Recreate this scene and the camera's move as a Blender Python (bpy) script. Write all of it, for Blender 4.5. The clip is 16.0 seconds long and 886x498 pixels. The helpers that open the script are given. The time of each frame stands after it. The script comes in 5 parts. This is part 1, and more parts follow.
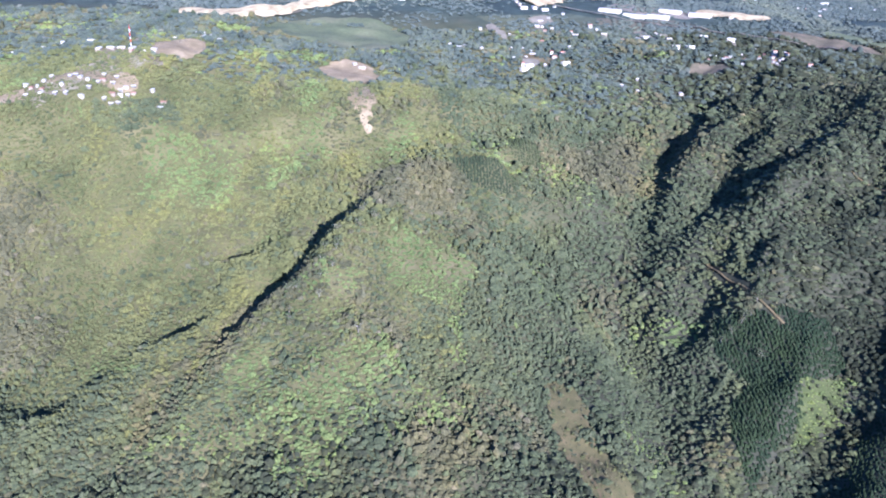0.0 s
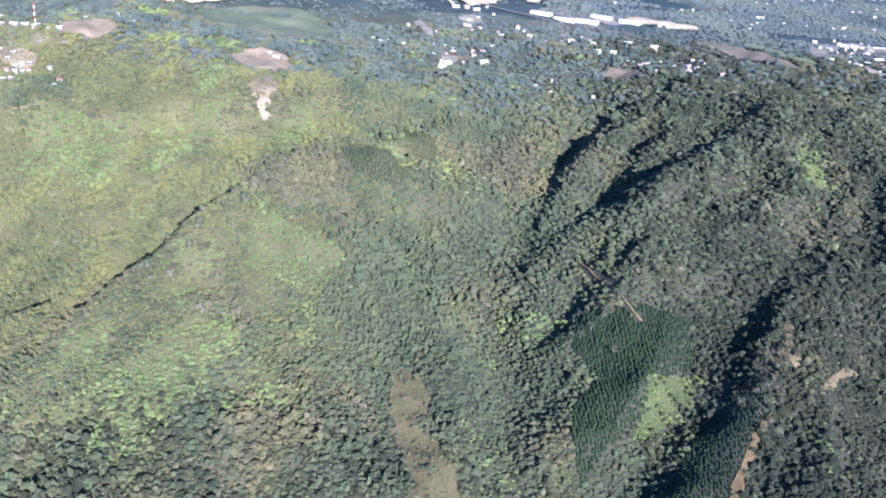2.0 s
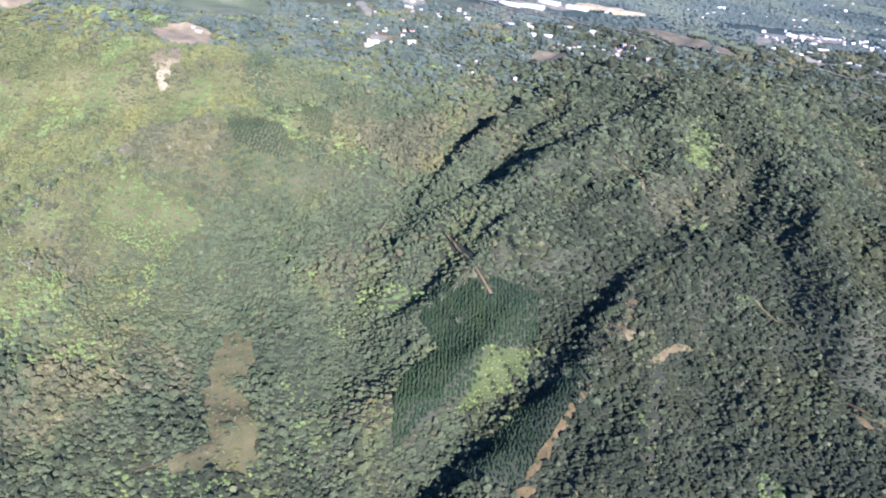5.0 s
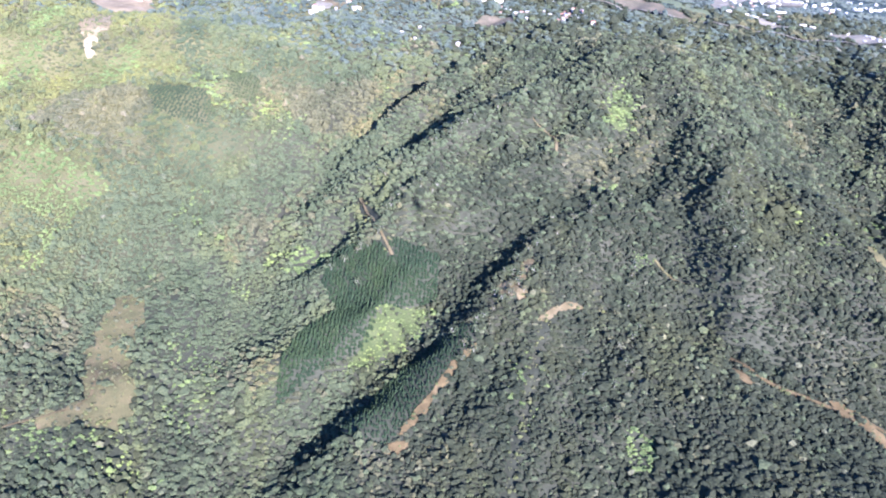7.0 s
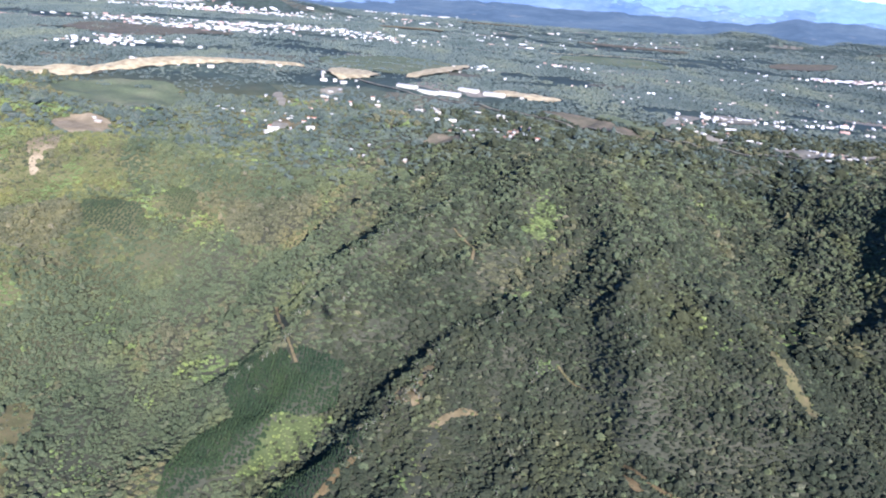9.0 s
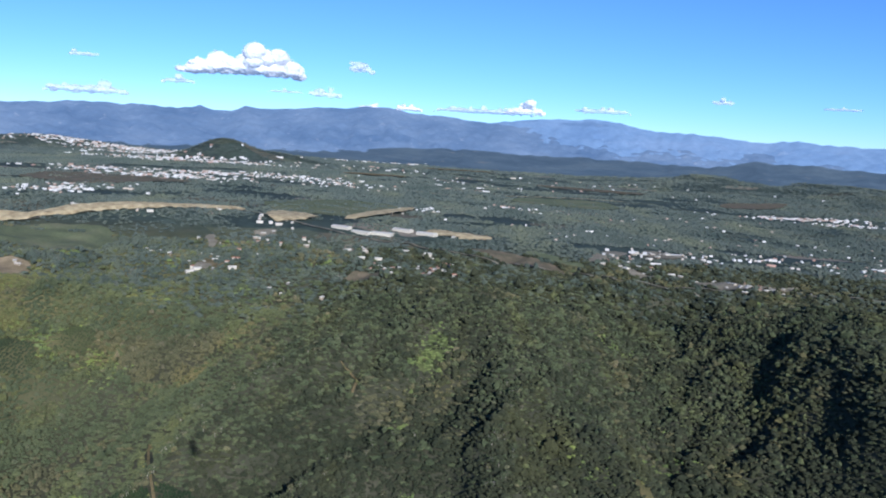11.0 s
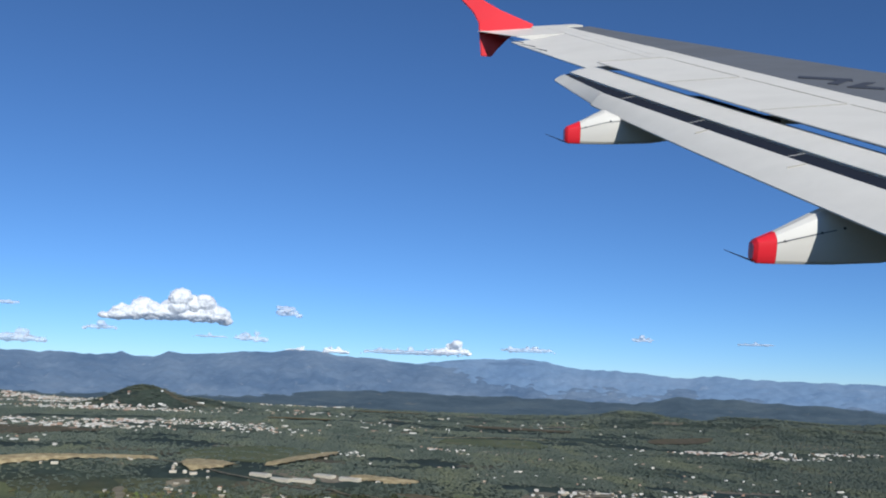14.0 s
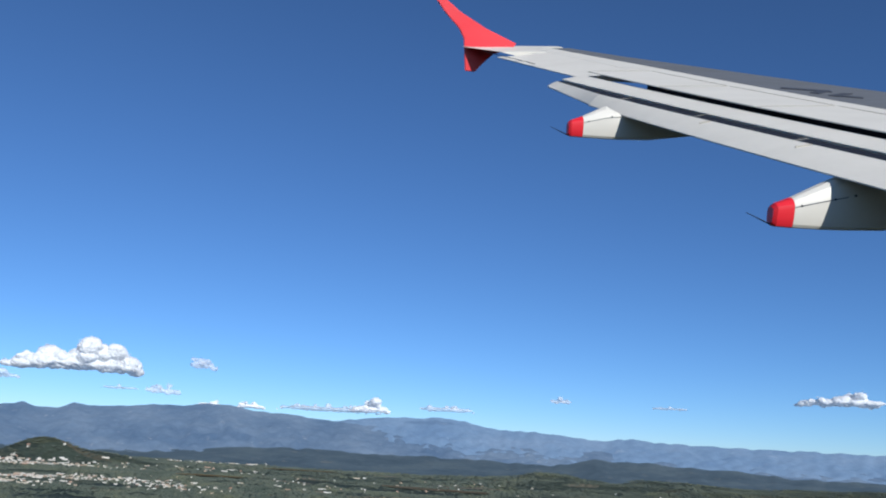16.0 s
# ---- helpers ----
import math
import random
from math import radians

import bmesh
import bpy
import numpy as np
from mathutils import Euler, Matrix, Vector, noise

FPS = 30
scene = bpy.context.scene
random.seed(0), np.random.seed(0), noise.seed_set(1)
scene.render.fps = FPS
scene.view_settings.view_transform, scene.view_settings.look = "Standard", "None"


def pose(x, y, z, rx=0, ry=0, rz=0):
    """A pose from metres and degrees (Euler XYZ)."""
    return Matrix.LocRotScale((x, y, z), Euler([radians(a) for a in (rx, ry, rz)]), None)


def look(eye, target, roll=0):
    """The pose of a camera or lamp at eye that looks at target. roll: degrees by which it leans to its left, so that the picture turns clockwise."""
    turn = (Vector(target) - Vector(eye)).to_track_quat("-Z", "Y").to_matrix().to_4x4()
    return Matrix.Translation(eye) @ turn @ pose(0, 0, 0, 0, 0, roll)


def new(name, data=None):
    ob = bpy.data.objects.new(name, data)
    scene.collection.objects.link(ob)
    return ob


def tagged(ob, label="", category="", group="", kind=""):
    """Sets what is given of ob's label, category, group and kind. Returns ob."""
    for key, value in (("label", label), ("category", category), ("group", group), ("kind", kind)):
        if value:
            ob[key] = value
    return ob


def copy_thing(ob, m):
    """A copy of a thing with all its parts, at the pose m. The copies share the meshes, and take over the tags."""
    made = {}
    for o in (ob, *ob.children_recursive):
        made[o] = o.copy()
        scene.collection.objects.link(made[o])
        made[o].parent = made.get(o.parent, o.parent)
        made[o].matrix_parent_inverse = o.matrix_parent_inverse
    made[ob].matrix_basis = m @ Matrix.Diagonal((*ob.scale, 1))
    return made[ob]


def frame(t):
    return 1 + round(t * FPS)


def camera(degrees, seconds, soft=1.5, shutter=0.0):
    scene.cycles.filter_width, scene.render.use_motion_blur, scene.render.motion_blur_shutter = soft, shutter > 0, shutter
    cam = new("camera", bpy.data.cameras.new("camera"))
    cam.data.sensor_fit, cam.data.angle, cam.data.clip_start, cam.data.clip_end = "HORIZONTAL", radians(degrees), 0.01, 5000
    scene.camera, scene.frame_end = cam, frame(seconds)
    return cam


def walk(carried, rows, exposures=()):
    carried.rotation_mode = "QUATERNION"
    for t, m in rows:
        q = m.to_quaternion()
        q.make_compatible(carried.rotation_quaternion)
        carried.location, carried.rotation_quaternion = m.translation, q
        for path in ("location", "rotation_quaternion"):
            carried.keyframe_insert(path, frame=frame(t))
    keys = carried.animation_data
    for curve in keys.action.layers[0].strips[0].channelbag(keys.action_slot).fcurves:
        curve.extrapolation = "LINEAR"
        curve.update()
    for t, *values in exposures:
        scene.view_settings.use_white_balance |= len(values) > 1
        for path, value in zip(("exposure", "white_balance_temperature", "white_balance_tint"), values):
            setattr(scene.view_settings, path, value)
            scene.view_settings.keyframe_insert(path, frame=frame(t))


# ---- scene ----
cam = camera(54.6, 16.0, soft=2.0)
METRES, EYE, TILT, LEAN, TURN = 500.0, 150.0, -23.0, -1.5, 0.0
ROWS = [
    (0.0, 0.0, 0.0, 0.0, 0.0, 0.0, -0.0),
    (0.5, 0.0297, -0.0006, -0.0033, 0.45, -0.98, -0.26),
    (1.0, 0.0603, -0.0013, -0.0068, -0.3, -1.7, -0.99),
    (1.5, 0.0913, -0.0028, -0.01, -1.69, -1.57, -1.7),
    (2.0, 0.1217, -0.0049, -0.0132, -1.89, 0.17, -2.2),
    (2.5, 0.1521, -0.0052, -0.0161, -1.47, 1.84, -2.74),
    (3.0, 0.1819, -0.0054, -0.0196, -1.17, 2.21, -3.17),
    (3.5, 0.214, -0.0105, -0.0215, -0.99, 1.76, -3.43),
    (4.0, 0.2447, -0.0107, -0.0254, -1.05, 1.05, -3.63),
    (6.5, 0.4028, -0.0205, -0.0368, -0.44, -1.89, -3.36),
    (7.0, 0.4317, -0.0205, -0.0377, -0.35, -2.11, -3.06),
    (7.5, 0.4642, -0.0234, -0.0405, -0.11, -1.42, -2.69),
    (8.0, 0.4945, -0.0249, -0.0428, 0.07, -0.07, -2.43),
    (8.5, 0.5255, -0.0263, -0.0456, 0.29, 3.01, -2.74),
    (9.0, 0.5549, -0.0258, -0.0474, 0.38, 5.89, -2.8),
    (9.2, 0.5675, -0.0259, -0.0483, 0.38, 7.05, -2.77),
    (9.5, 0.5890, -0.0262, -0.0500, 0.35, 8.45, -2.66),
    (10.0, 0.6275, -0.0268, -0.0535, 0.24, 10.80, -2.40),
    (10.5, 0.6655, -0.0275, -0.0568, 0.06, 13.10, -2.10),
    (11.0, 0.6990, -0.0300, -0.0588, -0.15, 15.50, -1.78),
    (11.2, 0.7085, -0.0308, -0.0592, -0.23, 16.60, -1.66),
    (11.3, 0.7116, -0.0312, -0.0594, -0.26, 17.19, -1.50),
    (11.5, 0.71402, -0.03147, -0.05961, -0.20, 18.62, -0.95),
    (12, 0.71399, -0.03009, -0.05961, -0.66, 22.33, -0.57),
    (12.5, 0.71366, -0.02959, -0.06021, -1.35, 25.12, -0.16),
    (13, 0.71328, -0.02929, -0.06066, -1.79, 27.17, 0.43),
    (13.5, 0.71269, -0.02912, -0.06133, -2.74, 29.70, 1.07),
    (14, 0.71237, -0.02866, -0.06165, -4.04, 31.53, 1.12),
    (14.5, 0.71197, -0.02835, -0.06201, -5.36, 33.06, 1.19),
    (15, 0.71156, -0.02804, -0.06237, -6.79, 34.15, 1.24),
    (15.5, 0.71104, -0.02788, -0.06283, -8.11, 34.78, 1.70),
    (16, 0.71047, -0.02787, -0.06331, -9.41, 35.18, 2.25),
]
EXPOSURES = [(0, 1.98, 4920, 30), (2, 2.04, 4920, 31), (2.6, 1.9, 4970, 30), (3.2, 1.75, 5070, 26), (4, 1.8, 5120, 24), (7, 2.57, 5000, 32), (8, 2.53, 5000, 32), (9, 1.76, 5220, 23), (11.5, 0.53, 5440, 13), (12.5, 0.32, 5840, 9), (14.5, 0.27, 5950, 8), (16, 0.3, 5950, 8)]
walk(cam, [(t, pose(0, 0, EYE, TILT, LEAN, TURN) @ pose(METRES * x, METRES * y, METRES * z, 90 + pitch, roll, yaw)) for t, x, y, z, yaw, pitch, roll in ROWS], EXPOSURES)

# ---- light: a clear sky, the low sun behind the camera and a little ahead of the aircraft ----
SUN_WAY = Vector((0.286, -0.889, 0.357)).normalized()
world = bpy.data.worlds.new("sky")
scene.world = world
world.use_nodes = True
wn = world.node_tree
sky = wn.nodes.new("ShaderNodeTexSky")
sky.sky_type, sky.sun_disc = "NISHITA", False
sky.sun_elevation = math.asin(SUN_WAY.z)
sky.sun_rotation = math.atan2(SUN_WAY.x, SUN_WAY.y)
sky.altitude, sky.air_density, sky.dust_density, sky.ozone_density = 4500, 1.1, 0.6, 6.0
wn.nodes["Background"].inputs["Strength"].default_value = 0.084
wn.links.new(sky.outputs[0], wn.nodes["Background"].inputs["Color"])
lamp = bpy.data.lights.new("sun", "SUN")
lamp.energy, lamp.angle, lamp.color = 4.0, radians(0.53), (1.0, 0.94, 0.84)
sun = new("sun", lamp)
sun.matrix_world = look(SUN_WAY * 100, (0, 0, 0))


# ---- materials ----
def material(name, rough=0.9, spec=0.2, metal=0.0):
    m = bpy.data.materials.new(name)
    m.use_nodes = True
    b = m.node_tree.nodes["Principled BSDF"]
    b.inputs["Roughness"].default_value = rough
    b.inputs["Specular IOR Level"].default_value = spec
    b.inputs["Metallic"].default_value = metal
    return m, m.node_tree, b


def node(nt, kind, **inputs):
    n = nt.nodes.new(kind)
    for k, v in inputs.items():
        n.inputs[k.replace("_", " ")].default_value = v
    return n


def noise_tex(nt, scale, detail=4.0, rough=0.55, src=None):
    n = node(nt, "ShaderNodeTexNoise", Scale=scale, Detail=detail, Roughness=rough)
    if src is None:
        src = nt.nodes.new("ShaderNodeTexCoord").outputs["Object"]
    nt.links.new(src, n.inputs["Vector"])
    return n.outputs["Fac"]


def ramp(nt, fac, *stops):
    r = nt.nodes.new("ShaderNodeValToRGB")
    e = r.color_ramp.elements
    while len(e) < len(stops):
        e.new(0.5)
    for el, (pos, col) in zip(e, stops):
        el.position, el.color = pos, (*col, 1)
    nt.links.new(fac, r.inputs["Fac"])
    return r.outputs["Color"]


def mix(nt, fac, a, b, kind="MIX"):
    n = nt.nodes.new("ShaderNodeMix")
    n.data_type, n.blend_type = "RGBA", kind
    for sock, v in ((n.inputs[0], fac), (n.inputs[6], a), (n.inputs[7], b)):
        if isinstance(v, (int, float)):
            sock.default_value = v
        elif isinstance(v, tuple):
            sock.default_value = (*v, 1)
        else:
            nt.links.new(v, sock)
    return n.outputs[2]


def bump(nt, b, fac, strength, distance):
    n = node(nt, "ShaderNodeBump", Strength=strength, Distance=distance)
    nt.links.new(fac, n.inputs["Height"])
    nt.links.new(n.outputs[0], b.inputs["Normal"])


def foliage(name, dark, light, odd, scale=0.02):
    """Leaves seen from far: a tone for each crown, patches over the slope, leaf-clump shading painted as noise."""
    m, nt, b = material(name, 0.85, 0.15)
    b.inputs["Diffuse Roughness"].default_value = 1.0
    island = nt.nodes.new("ShaderNodeNewGeometry").outputs["Random Per Island"]
    tone = ramp(nt, island, (0.0, dark), (0.5, light), (0.95, light), (1.0, odd))
    drawn = node(nt, "ShaderNodeMapping", Scale=(1.5, 0.5, 1.0), Rotation=(0, 0, 0.2))
    nt.links.new(nt.nodes.new("ShaderNodeTexCoord").outputs["Object"], drawn.inputs["Vector"])
    slope = noise_tex(nt, scale, 5, 0.65, drawn.outputs[0])
    tone = mix(nt, 0.75, tone, ramp(nt, slope, (0.35, (0.62, 0.68, 0.66)), (0.5, (0.98, 0.98, 0.98)), (0.66, (1.38, 1.26, 0.95))), "MULTIPLY")
    clump_shade = noise_tex(nt, 1.15, 3, 0.65)
    tone = mix(nt, 1.0, tone, ramp(nt, clump_shade, (0.36, (0.60, 0.62, 0.64)), (0.5, (0.97, 0.97, 0.97)), (0.64, (1.36, 1.32, 1.20))), "MULTIPLY")
    nt.links.new(tone, b.inputs["Base Color"])
    bump(nt, b, clump_shade, 0.7, 0.7)
    return m


def earth(name, a, b_, c, scale=0.15, rough=0.95):
    m, nt, b = material(name, rough, 0.1)
    big = ramp(nt, noise_tex(nt, scale * 0.25, 4), (0.3, a), (0.52, b_), (0.72, c))
    fine = noise_tex(nt, scale * 4, 5, 0.7)
    nt.links.new(mix(nt, 0.7, big, ramp(nt, fine, (0.25, (0.6, 0.6, 0.6)), (0.75, (1.3, 1.3, 1.3))), "MULTIPLY"), b.inputs["Base Color"])
    bump(nt, b, fine, 0.6, 0.4)
    return m


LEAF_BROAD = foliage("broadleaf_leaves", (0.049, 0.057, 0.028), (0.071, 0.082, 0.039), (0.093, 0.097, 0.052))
LEAF_DENSE_DIMMED = foliage("dense_and_dimmed_forest_leaves", (0.027, 0.031, 0.016), (0.038, 0.042, 0.022), (0.052, 0.054, 0.029))
LEAF_BRIGHT = foliage("bright_leaves", (0.087, 0.112, 0.038), (0.118, 0.146, 0.047), (0.138, 0.160, 0.063))
LEAF_GREY = foliage("dry_leaves", (0.058, 0.058, 0.028), (0.091, 0.086, 0.043), (0.135, 0.118, 0.071))
LEAF_PINE = foliage("pine_needles", (0.016, 0.027, 0.012), (0.023, 0.037, 0.016), (0.036, 0.046, 0.023))
LEAF_PINE_PALE = foliage("young_pine_needles", (0.032, 0.041, 0.021), (0.044, 0.056, 0.025), (0.056, 0.066, 0.034))
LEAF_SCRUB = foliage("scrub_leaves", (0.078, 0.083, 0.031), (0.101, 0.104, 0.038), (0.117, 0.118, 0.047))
# distance haze is put into the blue of the valley leaves, less in the upland
LEAF_VALLEY_HAZED = foliage("hazed_valley_tree_leaves", (0.057, 0.072, 0.062), (0.079, 0.094, 0.077), (0.111, 0.119, 0.093), 0.006)
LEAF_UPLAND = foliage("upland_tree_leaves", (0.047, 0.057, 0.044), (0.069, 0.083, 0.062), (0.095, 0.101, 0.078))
LEAF_PALE = foliage("pale_leaves", (0.082, 0.082, 0.044), (0.114, 0.111, 0.062), (0.145, 0.139, 0.084))
SOIL = earth("forest_floor", (0.041, 0.043, 0.025), (0.056, 0.056, 0.034), (0.080, 0.074, 0.047), 0.08)
GRASS = earth("dry_grass", (0.105, 0.098, 0.040), (0.141, 0.119, 0.050), (0.182, 0.136, 0.066), 0.6)
MEADOW = earth("green_meadow", (0.111, 0.128, 0.065), (0.143, 0.156, 0.078), (0.189, 0.179, 0.101), 0.06)
BARE = earth("bare_soil", (0.124, 0.095, 0.043), (0.176, 0.132, 0.062), (0.247, 0.188, 0.094), 0.4)
CLAY = earth("reddish_clay", (0.105, 0.074, 0.032), (0.15, 0.105, 0.045), (0.21, 0.15, 0.07), 0.6)
SAND = earth("pale_graded_soil", (0.281, 0.205, 0.104), (0.499, 0.390, 0.212), (0.645, 0.530, 0.312), 0.45)
TAN = earth("tan_dry_earth", (0.19, 0.145, 0.078), (0.27, 0.205, 0.115), (0.36, 0.28, 0.165), 0.3)
PALE = earth("trodden_pale_earth", (0.12, 0.10, 0.062), (0.20, 0.168, 0.11), (0.30, 0.26, 0.185), 0.35)
LOW_SCRUB = earth("bright_low_scrub", (0.056, 0.068, 0.024), (0.075, 0.088, 0.031), (0.10, 0.106, 0.042), 0.5)
TRACK = earth("dirt_track", (0.18, 0.155, 0.10), (0.23, 0.20, 0.14), (0.29, 0.25, 0.18), 0.4)


def countryside(m):
    """Strips of pasture, stubble and ploughed soil beyond the hills."""
    nt = m.node_tree
    b = nt.nodes["Principled BSDF"]
    hill = b.inputs["Base Color"].links[0].from_socket
    place = nt.nodes.new("ShaderNodeTexCoord").outputs["Object"]
    squeeze = node(nt, "ShaderNodeMapping", Scale=(0.008, 0.016, 0.0), Rotation=(0, 0, 0.25))
    nt.links.new(place, squeeze.inputs["Vector"])
    cell = node(nt, "ShaderNodeTexVoronoi", Scale=1.0, Randomness=0.9)
    nt.links.new(squeeze.outputs[0], cell.inputs["Vector"])
    pick = nt.nodes.new("ShaderNodeSeparateColor")
    nt.links.new(cell.outputs["Color"], pick.inputs[0])
    # field tones lean blue-green, haze of the far plain painted in
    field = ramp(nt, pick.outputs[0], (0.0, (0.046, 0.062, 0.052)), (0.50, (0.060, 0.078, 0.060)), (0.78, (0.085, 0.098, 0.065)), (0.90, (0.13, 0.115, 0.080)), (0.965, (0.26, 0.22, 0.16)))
    field.node.color_ramp.interpolation = "CONSTANT"
    field = mix(nt, 0.8, field, ramp(nt, noise_tex(nt, 0.05, 5, 0.7), (0.3, (0.55, 0.55, 0.55)), (0.7, (1.3, 1.3, 1.3))), "MULTIPLY")
    axes = nt.nodes.new("ShaderNodeSeparateXYZ")
    nt.links.new(place, axes.inputs[0])
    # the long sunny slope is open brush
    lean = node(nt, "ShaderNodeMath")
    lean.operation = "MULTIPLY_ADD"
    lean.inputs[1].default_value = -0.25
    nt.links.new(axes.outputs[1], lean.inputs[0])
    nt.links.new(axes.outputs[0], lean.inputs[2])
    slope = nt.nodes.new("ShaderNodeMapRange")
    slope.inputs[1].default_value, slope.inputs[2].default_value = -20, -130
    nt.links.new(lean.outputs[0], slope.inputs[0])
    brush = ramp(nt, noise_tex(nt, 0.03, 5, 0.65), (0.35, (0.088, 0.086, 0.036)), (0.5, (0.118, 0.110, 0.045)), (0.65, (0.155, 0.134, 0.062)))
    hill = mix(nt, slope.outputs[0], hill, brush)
    # unseen ground before the woods is kept dark to cut bounce onto the wing
    near = nt.nodes.new("ShaderNodeMapRange")
    near.inputs[1].default_value, near.inputs[2].default_value = 245, 225
    nt.links.new(axes.outputs[1], near.inputs[0])
    wood = ramp(nt, noise_tex(nt, 0.3, 4, 0.6), (0.35, (0.022, 0.028, 0.020)), (0.65, (0.046, 0.054, 0.036)))
    hill = mix(nt, near.outputs[0], hill, wood)
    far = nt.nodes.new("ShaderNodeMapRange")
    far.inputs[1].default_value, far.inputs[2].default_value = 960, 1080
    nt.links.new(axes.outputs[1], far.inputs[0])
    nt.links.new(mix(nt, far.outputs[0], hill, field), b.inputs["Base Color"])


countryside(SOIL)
PINKISH = earth("dry_bracken", (0.10, 0.092, 0.055), (0.15, 0.122, 0.075), (0.20, 0.155, 0.10), 0.3)


# ---- the lie of the land: crests and valley floors as lines of x, y, z ----
def lattice(x, y, size, seed):
    """Smooth value noise, 0 to 1."""
    table = np.random.RandomState(seed).rand(128, 128)
    u, v = x / size, y / size
    i, j = np.floor(u).astype(int), np.floor(v).astype(int)
    a, b = u - i, v - j
    a, b = a * a * (3 - 2 * a), b * b * (3 - 2 * b)
    p = lambda di, dj: table[(i + di) % 128, (j + dj) % 128]
    return (p(0, 0) * (1 - a) + p(1, 0) * a) * (1 - b) + (p(0, 1) * (1 - a) + p(1, 1) * a) * b


def step(a, b, x):
    t = np.clip((x - a) / (b - a), 0, 1)
    return t * t * (3 - 2 * t)


FORMS = []


def landform(*line):
    """Points every few metres along a crest or a valley floor."""
    for p, q in zip(line, line[1:]):
        p, q = np.array(p, float), np.array(q, float)
        n = max(1, int(np.linalg.norm(q - p) / 8))
        FORMS.extend(p + (q - p) * k / n for k in range(n))
    FORMS.append(np.array(line[-1], float))


# main stream
landform((215, 800, -30), (192, 693, -42), (166, 635, -55), (142, 545, -76), (121, 483, -94), (118, 446, -100), (120, 411, -102), (122, 370, -105), (112, 320, -107), (140, 280, -116), (130, 180, -122))
# spurs between the stream and the eastern heights
landform((400, 690, 10), (330, 700, 0), (268, 705, -20), (214, 650, -33), (184, 600, -46), (158, 545, -66))
landform((288, 648, -16), (240, 607, -33), (204, 582, -50), (174, 552, -68))
landform((365, 640, 8), (318, 603, -4), (268, 566, -16), (238, 550, -28), (210, 524, -43), (180, 507, -58), (150, 499, -76), (122, 478, -91))
landform((252, 540, -35), (216, 503, -50), (186, 486, -65))
landform((335, 560, -16), (292, 532, -27), (252, 512, -37), (224, 487, -43), (197, 466, -57), (181, 440, -72), (163, 416, -87), (143, 396, -98))
landform((168, 467, -83), (140, 432, -97))
landform((225, 425, -74), (205, 385, -88), (175, 350, -102))
# terraced ridge and its valley
landform((338, 500, -42), (302, 457, -58), (258, 429, -72), (231, 391, -82), (216, 369, -91), (190, 345, -102), (165, 312, -115), (150, 250, -121))
landform((345, 482, -42), (322, 463, -46), (297, 449, -52), (277, 427, -59), (264, 392, -65), (250, 364, -72), (238, 340, -80), (224, 316, -91), (213, 288, -102), (200, 230, -115))
landform((325, 395, -71), (310, 350, -82), (290, 300, -93), (270, 240, -108))
# eastern stream with the road
landform((372, 570, -22), (347, 505, -36), (346, 449, -50), (348, 412, -62), (352, 386, -74), (372, 352, -81), (395, 328, -86), (425, 314, -90), (480, 285, -97), (540, 240, -108))
landform((357, 645, 10), (390, 622, 6), (402, 565, -9), (401, 512, -17), (395, 470, -24), (387, 432, -32), (385, 402, -43), (388, 370, -62))
landform((401, 505, -19), (436, 468, -28), (455, 432, -39), (463, 392, -51), (480, 342, -65), (505, 290, -80))
landform((570, 800, -27), (537, 672, -34), (507, 572, -42), (500, 522, -51), (500, 467, -60), (507, 428, -70), (516, 380, -89), (535, 310, -100))
landform((560, 745, -22), (606, 718, -8), (664, 688, 10), (690, 625, 15), (660, 540, 8), (650, 440, 0), (680, 340, -20))
landform((480, 720, -16), (430, 680, 0), (395, 650, 8))
landform((780, 740, -6), (860, 700, 4), (950, 620, 8), (900, 420, -10))
# western hill, its ravine and the long sunny slope
landform((62, 642, -28), (22, 592, -28), (-10, 556, -30), (-36, 497, -30), (-48, 452, -33), (-60, 420, -41), (-80, 384, -53), (-94, 348, -65), (-106, 300, -80), (-114, 230, -102))
landform((-60, 590, -38), (-74, 530, -46), (-76, 480, -51), (-92, 446, -58), (-113, 406, -69), (-133, 366, -80), (-150, 322, -91), (-168, 270, -104))
landform((-40, 372, -50), (-10, 328, -68), (38, 298, -78), (60, 240, -95))
landform((8, 484, -41), (30, 440, -62), (77, 431, -78), (85, 370, -87), (80, 310, -88))
landform((76, 533, -71), (100, 470, -88))
landform((-119, 595, -36), (-123, 548, -54), (-125, 490, -70))
landform((-215, 617, -6), (-182, 525, -58), (-160, 460, -78), (-142, 417, -86))
landform((-272, 548, -30), (-225, 506, -60), (-200, 472, -76), (-188, 422, -87), (-190, 365, -95))
landform((-330, 500, -44), (-285, 420, -74), (-265, 340, -98))
landform((-420, 600, -8), (-310, 610, -4), (-286, 664, 8), (-274, 732, 14), (-246, 805, 12), (-206, 853, 6))
landform((-146, 642, -19), (-110, 700, -4), (-66, 680, -7), (5, 717, -7), (90, 700, -28))
landform((44, 622, -37), (92, 583, -50), (110, 614, -50), (150, 706, -44), (122, 833, -17))
landform((68, 822, -27), (30, 770, -16))
# edge of the plain
landform((-500, 950, 10), (-300, 930, 8), (-120, 900, -4), (27, 950, -12), (150, 900, -8), (322, 890, -10), (360, 836, -7), (491, 815, -9), (704, 880, -15), (860, 950, -14), (1200, 1000, -15))
FORMS = np.array(FORMS)


